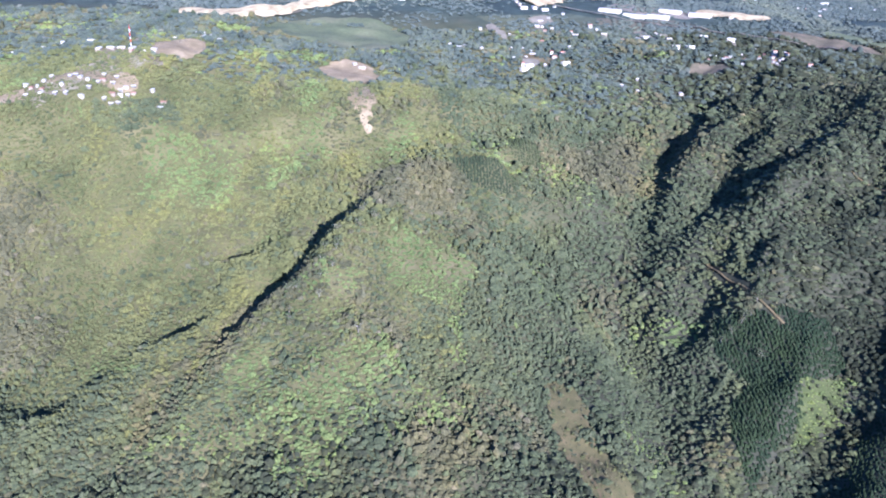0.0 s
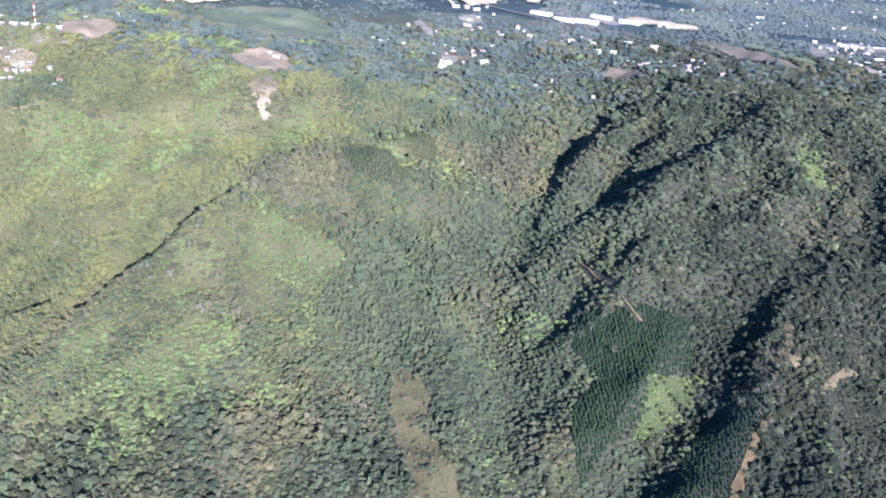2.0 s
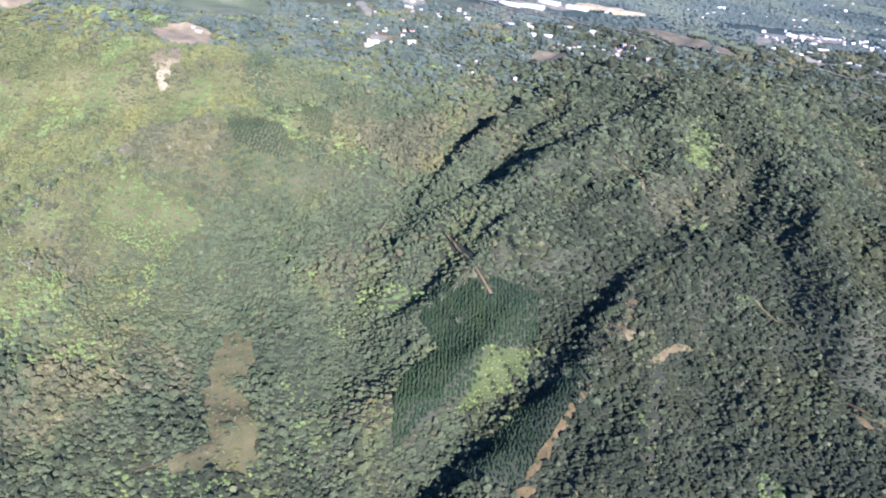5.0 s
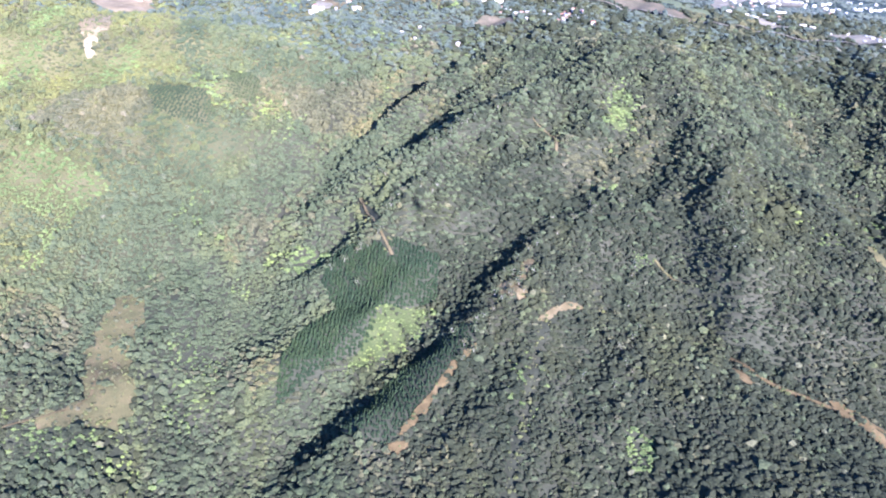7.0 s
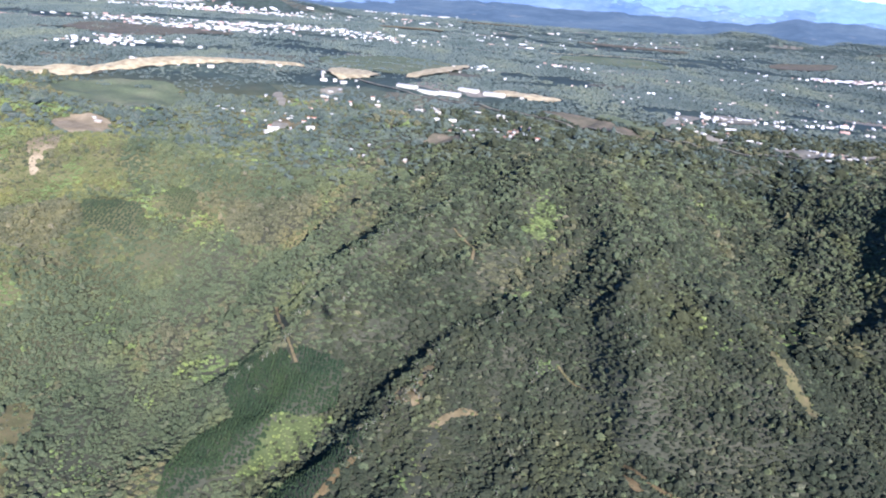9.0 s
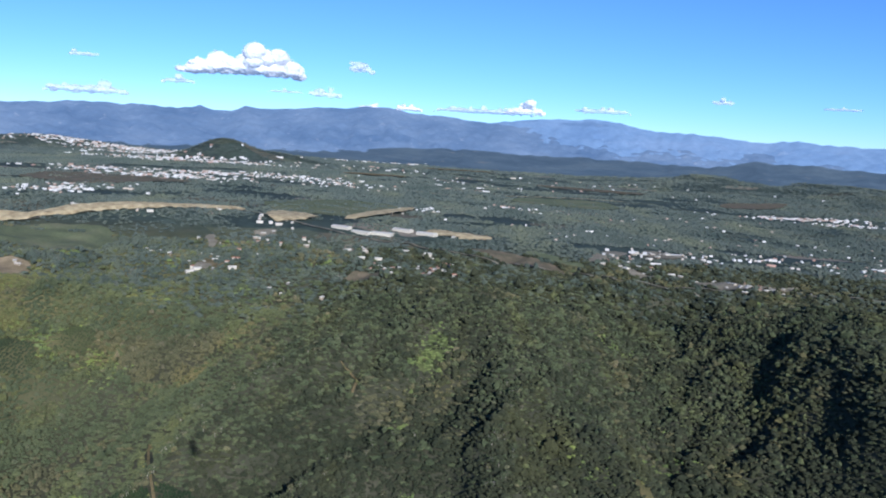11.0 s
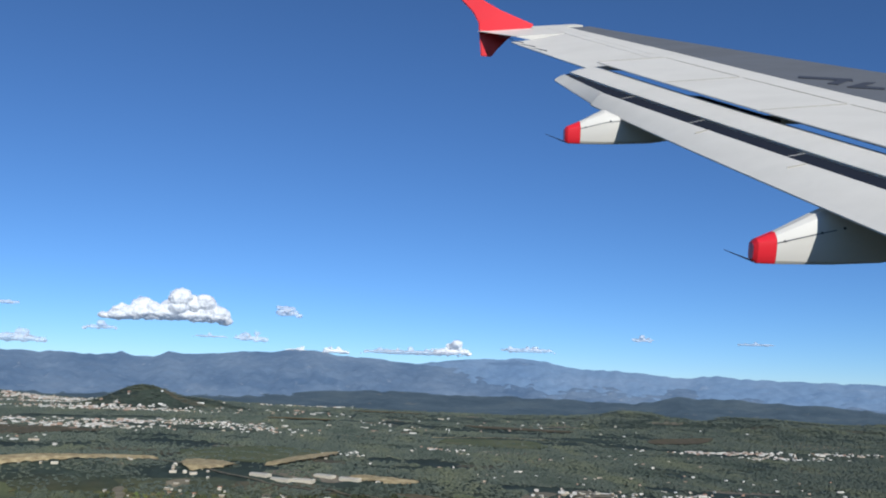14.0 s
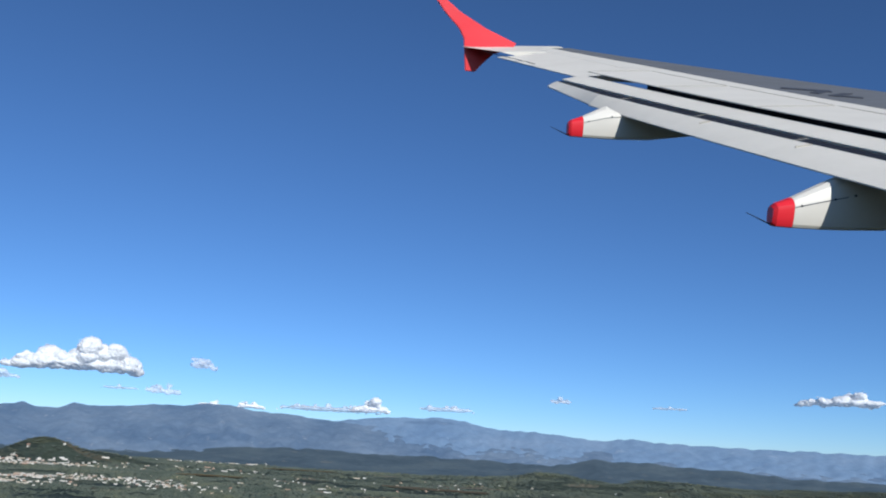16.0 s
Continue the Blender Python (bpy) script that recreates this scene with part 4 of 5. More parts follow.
far_town("town_blocks", ((840, 1140, 130, 40, 30, 5), (310, 1480, 40, 60, 18, 6), (470, 1650, 70, 50, 20, 6), (640, 1060, 150, 60, 24, 6), (840, 1120, 190, 60, 28, 6), (560, 1280, 220, 110, 18, 6), (1000, 1330, 300, 160, 24, 6), (760, 1650, 300, 200, 18, 7), (330, 2250, 300, 180, 26, 8), (900, 2600, 500, 250, 26, 9), (120, 2800, 420, 160, 40, 10)), 4, "white farm roofs scattered over the valley")
plant_woods()


# ---- far mountains: a range with painted blue haze that closes the valley ----
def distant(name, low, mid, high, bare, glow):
    """Forest far off: broad tone, a few pale cleared slopes, fine speckle; haze painted in as blue and glow."""
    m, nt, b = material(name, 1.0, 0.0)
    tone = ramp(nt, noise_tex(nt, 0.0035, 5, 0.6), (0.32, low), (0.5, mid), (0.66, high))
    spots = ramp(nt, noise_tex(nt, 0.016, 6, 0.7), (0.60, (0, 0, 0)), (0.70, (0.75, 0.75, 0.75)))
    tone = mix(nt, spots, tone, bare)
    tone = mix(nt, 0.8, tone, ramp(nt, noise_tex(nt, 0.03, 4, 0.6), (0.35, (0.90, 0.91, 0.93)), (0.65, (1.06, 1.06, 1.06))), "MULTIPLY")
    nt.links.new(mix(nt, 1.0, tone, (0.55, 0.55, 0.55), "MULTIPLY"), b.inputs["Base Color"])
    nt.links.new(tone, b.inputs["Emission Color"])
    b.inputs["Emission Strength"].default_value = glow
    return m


HAZE = distant("painted_haze_mountain_forest", (0.054, 0.084, 0.134), (0.074, 0.106, 0.156), (0.092, 0.124, 0.172), (0.140, 0.162, 0.198), 1.3)
HAZE_PALE = distant("painted_pale_haze_mountain_forest", (0.080, 0.124, 0.195), (0.094, 0.140, 0.210), (0.108, 0.152, 0.220), (0.14, 0.18, 0.24), 1.3)
HAZE_DARK = distant("painted_haze_foothill_forest", (0.040, 0.058, 0.076), (0.050, 0.070, 0.090), (0.062, 0.082, 0.098), (0.105, 0.108, 0.105), 0.95)
STATION = np.array((356.7, -25.2, 136.6))


def skyline(az, crest):
    """Height of a crest line, in degrees over the eye, by bearing."""
    a = np.array([p[0] for p in crest], float)
    return np.interp(az, a, np.array([p[1] for p in crest], float))


def ribs(u, size, seed):
    """Ridged noise: sharp crests, round hollows, 0 to 1."""
    return 1 - np.abs(2 * lattice(u, u * 0 + 7.5 * size, size, seed) - 1)


def mountain(name, dist, crest, foot, depth, seed, label, mat):
    az = np.radians(np.arange(-62, 62.01, 0.14))
    steps = np.linspace(0, 1, 40)
    v = np.zeros((len(az), len(steps), 3))
    peak = np.tan(np.radians(skyline(np.degrees(az), crest)))
    for k, s in enumerate(steps):
        d = (dist - depth + depth * s) * np.ones(len(az))
        x, y = STATION[0] + d * np.sin(az), STATION[1] + d * np.cos(az)
        u = az * dist + 5000
        top = STATION[2] + peak * dist + 9 * (lattice(u, u * 0, 38, seed + 5) - 0.5)
        # spurs that wander and fork on their way down
        wander = u + 140 * (lattice(u, u * 0 + 400 * s, 300, seed) - 0.5) + 45 * (lattice(u, u * 0 + 500 * s, 90, seed + 6) - 0.5)
        spur = 0.60 * ribs(wander, 230, seed + 1) + 0.30 * ribs(wander * 1.0 + 60 * s, 95, seed + 2) + 0.14 * ribs(wander, 42, seed + 3)
        fine = (lattice(x, y, 40, seed + 4) - 0.5) * 0.16
        z = foot + (top - foot) * (s ** 1.15) * (1 - 0.62 * (1 - s) ** 0.5 * (1 - spur)) + fine * (top - foot) * math.sin(math.pi * s)
        z = np.minimum(z, STATION[2] + (peak + 0.001) * d) if s > 0.6 else z
        v[:, k] = np.stack([x, y, z], 1)
    n, m = len(az), len(steps)
    i, j = np.meshgrid(np.arange(n - 1), np.arange(m - 1), indexing="ij")
    b = (i * m + j).ravel()
    ob = new(name, mesh_from(name, v.reshape(-1, 3), np.stack([b, b + m, b + m + 1, b + 1], 1), [mat], True))
    return tagged(ob, label, "mountains", kind="structure")


mountain("backdrop", 4750, [(-62, 0.6), (-27, 0.6), (-23, 0.93), (-21.2, 0.85), (-19.7, 0.98), (-18.4, 0.8), (-17.1, 0.9), (-16.3, 1.07), (-15.5, 0.83), (-14.4, 0.84), (-13.5, 1.2), (-12.1, 1.08), (-10.7, 1.21), (-8.6, 1.41), (-7.1, 1.43), (-5.7, 1.67), (-4.2, 1.59), (-2.8, 1.35), (-0.9, 1.27), (1.0, 1.12), (3.2, 0.95), (7, 0.65), (12, 0.4), (20, 0.1), (30, -0.2), (62, -0.3)], 10, 1000, 71, "mountain range on the horizon with painted, glowing blue haze", HAZE)
mountain("backdrop", 4000, [(-62, -1.5), (-24, -1.4), (-14, -1.45), (-8, -1.3), (-2.7, -0.9), (1.1, -0.85), (4.8, -0.96), (8.5, -0.93), (12.2, -0.98), (16.1, -1.11), (17.9, -0.89), (19.3, -0.55), (20.7, -0.64), (22.7, -0.56), (24.3, -0.7), (27.5, -0.73), (29.1, -0.82), (31.1, -1.0), (62, -1.0)], 5, 800, 91, "dark foothills with painted blue haze below the range", HAZE_DARK)
mountain("backdrop", 4860, [(-62, 0.2), (-10, 0.4), (0, 0.8), (3.2, 1.13), (5.8, 1.44), (7.3, 1.46), (9.2, 1.63), (10.7, 1.46), (11.4, 1.3), (12.9, 1.09), (14, 0.98), (15.8, 1.0), (17.2, 0.83), (18.6, 0.7), (20, 0.68), (21.4, 0.86), (22.7, 0.77), (24, 0.67), (26.6, 0.69), (29.1, 0.61), (31.2, 0.64), (62, 0.4)], 10, 800, 81, "mountain range paled by painted blue haze far behind the first", HAZE_PALE)

# ---- clouds: small fair-weather heaps over the range ----
def vapour(name, thin):
    m, nt, b = material(name, 1.0, 0.0)
    b.inputs["Base Color"].default_value = (0.96, 0.96, 0.96, 1) if thin < 0.3 else (0.86, 0.86, 0.90, 1)
    glow = node(nt, "ShaderNodeBsdfTranslucent", Color=(0.92, 0.92, 0.94, 1))
    body = node(nt, "ShaderNodeMixShader", Fac=0.25)
    clear = nt.nodes.new("ShaderNodeBsdfTransparent")
    veil = nt.nodes.new("ShaderNodeMixShader")
    wisp = ramp(nt, noise_tex(nt, 0.03, 5, 0.7), (0.35, (min(1.0, thin + 0.22),) * 3), (0.65, (thin - 0.12,) * 3))
    nt.links.new(b.outputs[0], body.inputs[1])
    nt.links.new(glow.outputs[0], body.inputs[2])
    nt.links.new(wisp, veil.inputs[0])
    nt.links.new(body.outputs[0], veil.inputs[1])
    nt.links.new(clear.outputs[0], veil.inputs[2])
    nt.links.new(veil.outputs[0], nt.nodes["Material Output"].inputs["Surface"])
    return m


CLOUD, CLOUD_THIN, CLOUD_WISP = vapour("cloud_vapour", 0.12), vapour("thin_cloud_vapour", 0.55), vapour("loose_cloud_vapour", 0.74)


def cloud(az, el, wide, high, puffs, seed, label, dist=4600, thin=False, hump=()):
    """A heap of puffs that leans out over its base, with a loose fringe; az, el and sizes in degrees."""
    rnd = random.Random(seed)
    a, unit = radians(az), dist * math.tan(radians(1))
    core, fringe = bmesh.new(), bmesh.new()
    hump = hump or ([(-0.55, 0.7), (-0.1, 0.8), (0.4, 0.75)] if thin else None) or [(rnd.uniform(-0.1, 0.5), 1.0), (rnd.uniform(-0.6, 0.2), rnd.uniform(0.6, 0.9)), (rnd.uniform(0.3, 0.7), rnd.uniform(0.4, 0.6))]
    for k in range(puffs):
        u = rnd.uniform(-1, 1)
        lift = max(0.55 if thin else 0.35, max(h * math.exp(-((u - c) / 0.3) ** 2) for c, h in hump)) * (1 - abs(u) ** 6)
        r = high * unit * rnd.uniform(0.12, 0.28) * (0.4 + 0.6 * lift)
        zc = r * 0.6 + rnd.random() * max(0, high * unit * lift - 1.6 * r)
        lean = (1 - zc / (high * unit)) * 0.7 * high * unit
        mid = Vector((u * wide * unit / 2, lean + rnd.uniform(-.05, .12) * wide * unit, zc))
        bmesh.ops.create_icosphere(core, subdivisions=2, radius=r, matrix=Matrix.Translation(mid) @ Matrix.Diagonal((rnd.uniform(1.2, 1.7), 1.3, rnd.uniform(0.75, 1.0), 1)))
        for _ in range(5):
            out = Vector((rnd.gauss(0, 1) * 1.4, rnd.gauss(0, 1), rnd.gauss(0, 1) * 0.8)).normalized() * r * rnd.uniform(0.9, 1.3)
            if mid.z + out.z > 0.05 * high * unit:
                bmesh.ops.create_icosphere(fringe, subdivisions=1, radius=r * rnd.uniform(0.12, 0.34), matrix=Matrix.Translation(mid + out) @ Matrix.Diagonal((1.5, 1, 0.8, 1)))
    # one layer of vapour joins the puffs
    bmesh.ops.create_icosphere(core, subdivisions=3, radius=1, matrix=Matrix.Translation((0, high * unit * 0.6, high * unit * 0.2)) @ Matrix.Diagonal((wide * unit * 0.46, wide * unit * 0.12, high * unit * 0.16, 1)))
    me = bpy.data.meshes.new("cloud")
    core.to_mesh(me)
    core.free()
    me.materials.append(CLOUD_THIN if thin else CLOUD)
    ob = new("cloud", me)
    fuse = ob.modifiers.new("fuse", "REMESH")
    fuse.mode, fuse.voxel_size, fuse.use_smooth_shade = "VOXEL", unit * (0.035 if high > 0.6 else 0.025), True
    soft = ob.modifiers.new("soften", "SMOOTH")
    soft.factor, soft.iterations = 0.5, 12
    for size, strength in ((0.40, 0.20), (0.13, 0.07)):
        tex = bpy.data.textures.new("billow", "CLOUDS")
        tex.noise_scale, tex.noise_depth = size * unit, 2
        swell = ob.modifiers.new("swell", "DISPLACE")
        swell.texture, swell.strength, swell.mid_level = tex, strength * unit * min(1, high), 0.5
    ob.matrix_world = pose(STATION[0] + dist * math.sin(a), STATION[1] + dist * math.cos(a), STATION[2] + dist * math.tan(radians(el)), 0, 0, -az)
    for f in fringe.faces:
        f.smooth = True
    part("fringe", fringe, CLOUD_WISP, ob, "loose translucent wisps of vapour")
    return tagged(ob, label, "cloud", "clouds over the range")


cloud(-13.7, 3.2, 8.0, 2.1, 150, 1, "big white heaped cloud with a grey flat base", hump=((-0.75, 0.55), (-0.4, 0.72), (0.2, 1.0), (0.5, 1.0), (0.8, 0.75)))
cloud(-6.3, 3.80, 1.72, 1.05, 18, 2, "small grey-white cloud over the range", thin=True)
cloud(-8.6, 2.10, 2.30, 0.90, 14, 3, "thin flat grey cloud", thin=True)
cloud(-23.0, 1.40, 5.06, 1.20, 24, 4, "grey cloud lying over the mountain crest", thin=True)
cloud(4.6, 1.7, 2.6, 1.2, 30, 5, "white heaped cloud behind the crest", 4700)
cloud(2.0, 1.6, 7.0, 0.75, 40, 6, "pale flat cloud bank behind the crest", 4720, True)
cloud(-3.0, 1.5, 1.8, 0.8, 16, 7, "white cloud top behind the crest", 4800)
cloud(-5.6, 1.5, 1.5, 0.6, 12, 15, "white cloud top behind the crest", 4800)
cloud(9.6, 2.00, 3.91, 0.75, 18, 8, "thin pale cloud streak", thin=True)
cloud(-23.1, 3.60, 1.84, 0.68, 10, 9, "small thin grey cloud", thin=True)
cloud(34.0, 3.4, 5.4, 1.3, 46, 10, "white heaped cloud with a grey base")
cloud(-11.0, 2.20, 2.30, 0.38, 10, 11, "thin streak of grey cloud above the mountains", thin=True)
cloud(17.1, 2.90, 1.61, 0.75, 10, 12, "small wispy cloud above the mountains", thin=True)
cloud(24.0, 2.80, 2.53, 0.38, 10, 13, "thin streak of grey cloud above the mountains", thin=True)
cloud(-17.6, 2.40, 1.95, 0.75, 10, 14, "small wispy cloud above the mountains", thin=True)


# ---- the aircraft's wing: metres from the aircraft's centre line, x ahead, y outboard, z up ----
def skin(name, col, rough, streak, spec=0.5):
    m, nt, b = material(name, rough, spec)
    coords = nt.nodes.new("ShaderNodeTexCoord")
    mapping = node(nt, "ShaderNodeMapping", Scale=(0.6, 1.3, 2.0), Rotation=(0, 0, 0.45))
    nt.links.new(coords.outputs["Object"], mapping.inputs["Vector"])
    grime = noise_tex(nt, 1.0, 7, 0.62, mapping.outputs[0])
    nt.links.new(mix(nt, 0.7, tuple(col), ramp(nt, grime, (0.3, (1 - streak,) * 3), (0.6, (1.0, 1.0, 1.0))), "MULTIPLY"), b.inputs["Base Color"])
    nt.links.new(ramp(nt, grime, (0.3, (rough + 0.15,) * 3), (0.7, (rough,) * 3)), b.inputs["Roughness"])
    return m


WING_PAINT = skin("pale_grey_wing_paint", (0.66, 0.625, 0.565), 0.42, 0.16)
WING_DARK = skin("dark_grey_wing_paint", (0.135, 0.14, 0.15), 0.45, 0.2)
WING_RED = skin("red_gloss_paint", (0.72, 0.022, 0.035), 0.3, 0.1)
# black of seals and small fittings, also the painted shade of slot and bay
WING_BLACK = skin("black_seal_and_slot_shade", (0.020, 0.024, 0.036), 0.85, 0.2, 0.05)
WING_METAL = skin("bare_metal", (0.62, 0.66, 0.72), 0.25, 0.1)
WING_METAL.node_tree.nodes["Principled BSDF"].inputs["Metallic"].default_value = 1.0
WING_MARK = skin("dark_blue_marking", (0.05, 0.055, 0.07), 0.5, 0.1)
SWEEP = math.tan(radians(27.4))


def w_lead(y):
    return -SWEEP * y


def w_chord(y):
    return 1.55 + 0.2265 * (16.95 - y)


def w_trail(y):
    return w_lead(y) - w_chord(y)


def w_up(y):
    return 0.089 * y + 0.0022 * (y - 2) ** 2


def loft(name, sections, mat, parent, label="", smooth=True):
    """A closed skin through rings of points, with both ends shut."""
    bm = bmesh.new()
    rings = [[bm.verts.new(p) for p in s] for s in sections]
    n = len(rings[0])
    for a, b in zip(rings, rings[1:]):
        for i in range(n):
            bm.faces.new((a[i], a[(i + 1) % n], b[(i + 1) % n], b[i])).smooth = smooth
    bm.faces.new(rings[0][::-1])
    bm.faces.new(rings[-1])
    bmesh.ops.recalc_face_normals(bm, faces=bm.faces)
    ob = part(name, bm, mat, parent, label)
    if smooth:
        ob.data.set_sharp_from_angle(angle=radians(22))
    return ob


def across(y0, y1, n):
    return [y0 + (y1 - y0) * k / n for k in range(n + 1)]


def top_z(y, s):
    """Upper skin over the datum, s the share of the chord from the leading edge."""
    return w_up(y) + w_chord(y) * (0.062 * (1 - s) * min(1, max(s, 0) / 0.05) ** 0.5) - 0.05 * w_chord(y) * (1 - min(1, s / 0.05)) ** 2


def low_z(y, s):
    return w_up(y) - w_chord(y) * (0.26 * math.sqrt(max(s, 0)) * max(0, 1 - s) ** 0.9 * 0.6) - 0.06 * w_chord(y) * (1 - min(1, s / 0.08)) ** 2 - 0.012


def strip(y, s0, s1, n=8):
    """A ring of the wing's section between two shares of its chord."""
    x = lambda s: w_lead(y) - s * w_chord(y)
    up = [(x(s), y, top_z(y, s)) for s in across(s0, s1, n)]
    return up + [(x(s), y, low_z(y, s)) for s in across(s1, s0, n)]


wing = new("aircraft_wing")
tagged(wing, "pale grey airliner wing with red tip and extended flaps", "aircraft wing")


def grey_share(y):
    aft = 1.32 if y < 14.2 else 1.32 - 0.07 * (y - 14.2)
    return 1 - aft / w_chord(y)


loft("leading_panel", [strip(y, 0.0, grey_share(y)) for y in across(2.5, 16.75, 24)], WING_DARK, wing, "dark grey forward wing skin")
loft("wing_box", [strip(y, grey_share(y) + 0.002, 1 - 0.96 / w_chord(y)) for y in across(2.5, 16.9, 24)], WING_PAINT, wing)
loft("tip_skin", [strip(y, 1 - 0.955 / w_chord(y), 1 - 0.80 / w_chord(y)) for y in across(13.72, 16.9, 6)], WING_PAINT, wing)


def drooped(y):
    ring = strip(y, 1 - 0.79 / w_chord(y), 1.0, 4)
    hinge = w_trail(y) + 0.79
    return [(x - (0.10 if x < hinge - 0.7 else 0), yy, z - 0.09 * max(0, (hinge - x)) / 0.79) for x, yy, z in ring]


loft("aileron", [drooped(y) for y in across(13.76, 16.2, 5)], WING_PAINT, wing)
loft("tip_edge", [[(x - 0.0, yy, z) for x, yy, z in strip(y, 1 - 0.79 / w_chord(y), 1.0 + 0.36 * ((y - 16.22) / 0.68) / w_chord(y), 4)] for y in across(16.22, 16.92, 3)], WING_PAINT, wing)
# rounded tip ahead of the fence
tip = []
for k in range(7):
    a = k / 6 * math.pi / 2
    y = 16.9 + 0.42 * math.sin(a)
    shrink = math.cos(a) * 0.9 + 0.1
    ring = strip(16.9, 0.0, 0.62, 8)
    mid = w_lead(16.9) - 0.45 * w_chord(16.9)
    tip.append([(mid - 0.12 * math.sin(a) + (x - mid) * (0.55 + 0.45 * shrink), y, w_up(y) + (z - w_up(16.9)) * shrink) for x, yy, z in ring])
loft("tip_cap", tip, WING_PAINT, wing, "white rounded wing tip")
# spoilers
for y0, y1 in ((12.17, 13.70), (10.52, 12.15), (8.85, 10.50), (7.1, 8.83), (5.2, 7.08)):
    rings = []
    for y in across(y0, y1, 4):
        c = w_chord(y)
        s0, s1 = 1 - 0.955 / c, 1.0
        up = [(w_lead(y) - s * c, y, top_z(y, s) + 0.006) for s in across(s0, s1, 5)]
        rings.append(up + [(x + 0.0, yy, z - 0.012 - 0.05 * (1 - k / 5)) for k, (x, yy, z) in reversed(list(enumerate(up)))])
    loft("spoiler", rings, WING_PAINT, wing)
# painted black in place of the shade inside the flap bay
loft("rear_spar", [[(w_trail(y) + d, y, w_up(y) + z) for d, z in ((0.90, -0.02), (0.94, -0.02), (0.94, -0.26), (0.90, -0.26))] for y in across(2.6, 13.68, 8)], WING_BLACK, wing, "inner wall of the flap bay, blackened for its shade")


def flap_ring(y, points):
    return [(w_trail(y) - aft, y, w_up(y) - drop) for aft, drop in points]


def tab_end(y):
    return 0.74 - (y - 12.37) * 0.11 if y > 12.365 else 0.78 + (12.38 - y) * 0.078


def tab_lead(y):
    return 0.585 - max(0, y - 12.37) * 0.125


loft("slot_seal", [flap_ring(y, ((-0.20, 0.08), (-0.06, 0.072), (-0.06, 0.09), (-0.20, 0.14))) for y in across(10.45, 11.75, 4)], WING_BLACK, wing, "dark strip between spoiler and flap")
loft("flap_nose", [flap_ring(y, ((-0.12, 0.14), (-0.09, 0.085), (-0.035, 0.066), (0.03, 0.060), (0.03, 0.085), (-0.06, 0.24), (-0.1, 0.24))) for y in across(4.0, 13.68, 16)], WING_METAL, wing, "bare metal nose of the flap")
loft("flap", [flap_ring(y, ((0.033, 0.062), (0.10, 0.064), (0.25, 0.088), (0.385, 0.128), (0.385, 0.14), (0.2, 0.22), (-0.02, 0.25))) for y in across(4.0, 13.68, 16)], WING_PAINT, wing)
# a dark strip fills the open gap and stands for its shade
loft("flap_slot_shade", [flap_ring(y, ((0.388, 0.150), (tab_lead(y) + 0.015, 0.150 + (tab_lead(y) - 0.388) * 0.2), (tab_lead(y) + 0.015, 0.21), (0.388, 0.20))) for y in across(4.0, 13.68, 16)], WING_BLACK, wing, "dark filler painted for the shade between flap and tab")
for y0, y1 in ((4.0, 12.36), (12.37, 13.68)):
    loft("flap_tab", [flap_ring(y, ((tab_lead(y), 0.175), (tab_lead(y) + 0.04, 0.160), (tab_end(y) * 0.5 + tab_lead(y) * 0.5, 0.19), (tab_end(y), 0.30 - 0.05 * max(0, y - 12.37)), (tab_end(y), 0.312 - 0.05 * max(0, y - 12.37)), (tab_lead(y) * 0.4 + tab_end(y) * 0.6, 0.28), (tab_lead(y) + 0.005, 0.25))) for y in across(y0, y1, 12)], WING_PAINT, wing)
loft("flap_tip", [flap_ring(13.682 + 0.08 * k, [(a + (0.50 - a) * k * 0.6, d + (0.22 - d) * k * 0.6) for a, d in ((0.425, 0.175), (0.46, 0.160), (0.50, 0.19), (0.594, 0.235), (0.594, 0.247), (0.53, 0.24), (0.43, 0.22))]) for k in (0.0, 0.5, 1.0)], WING_PAINT, wing)
for y in (12.1, 10.78, 9.34, 7.7, 6.2):
    loft("flap_bracket", [flap_ring(yy, ((0.38, 0.146), (0.59, 0.187), (0.59, 0.194), (0.38, 0.153))) for yy in (y - 0.004, y + 0.004)], WING_PAINT, wing, smooth=False)


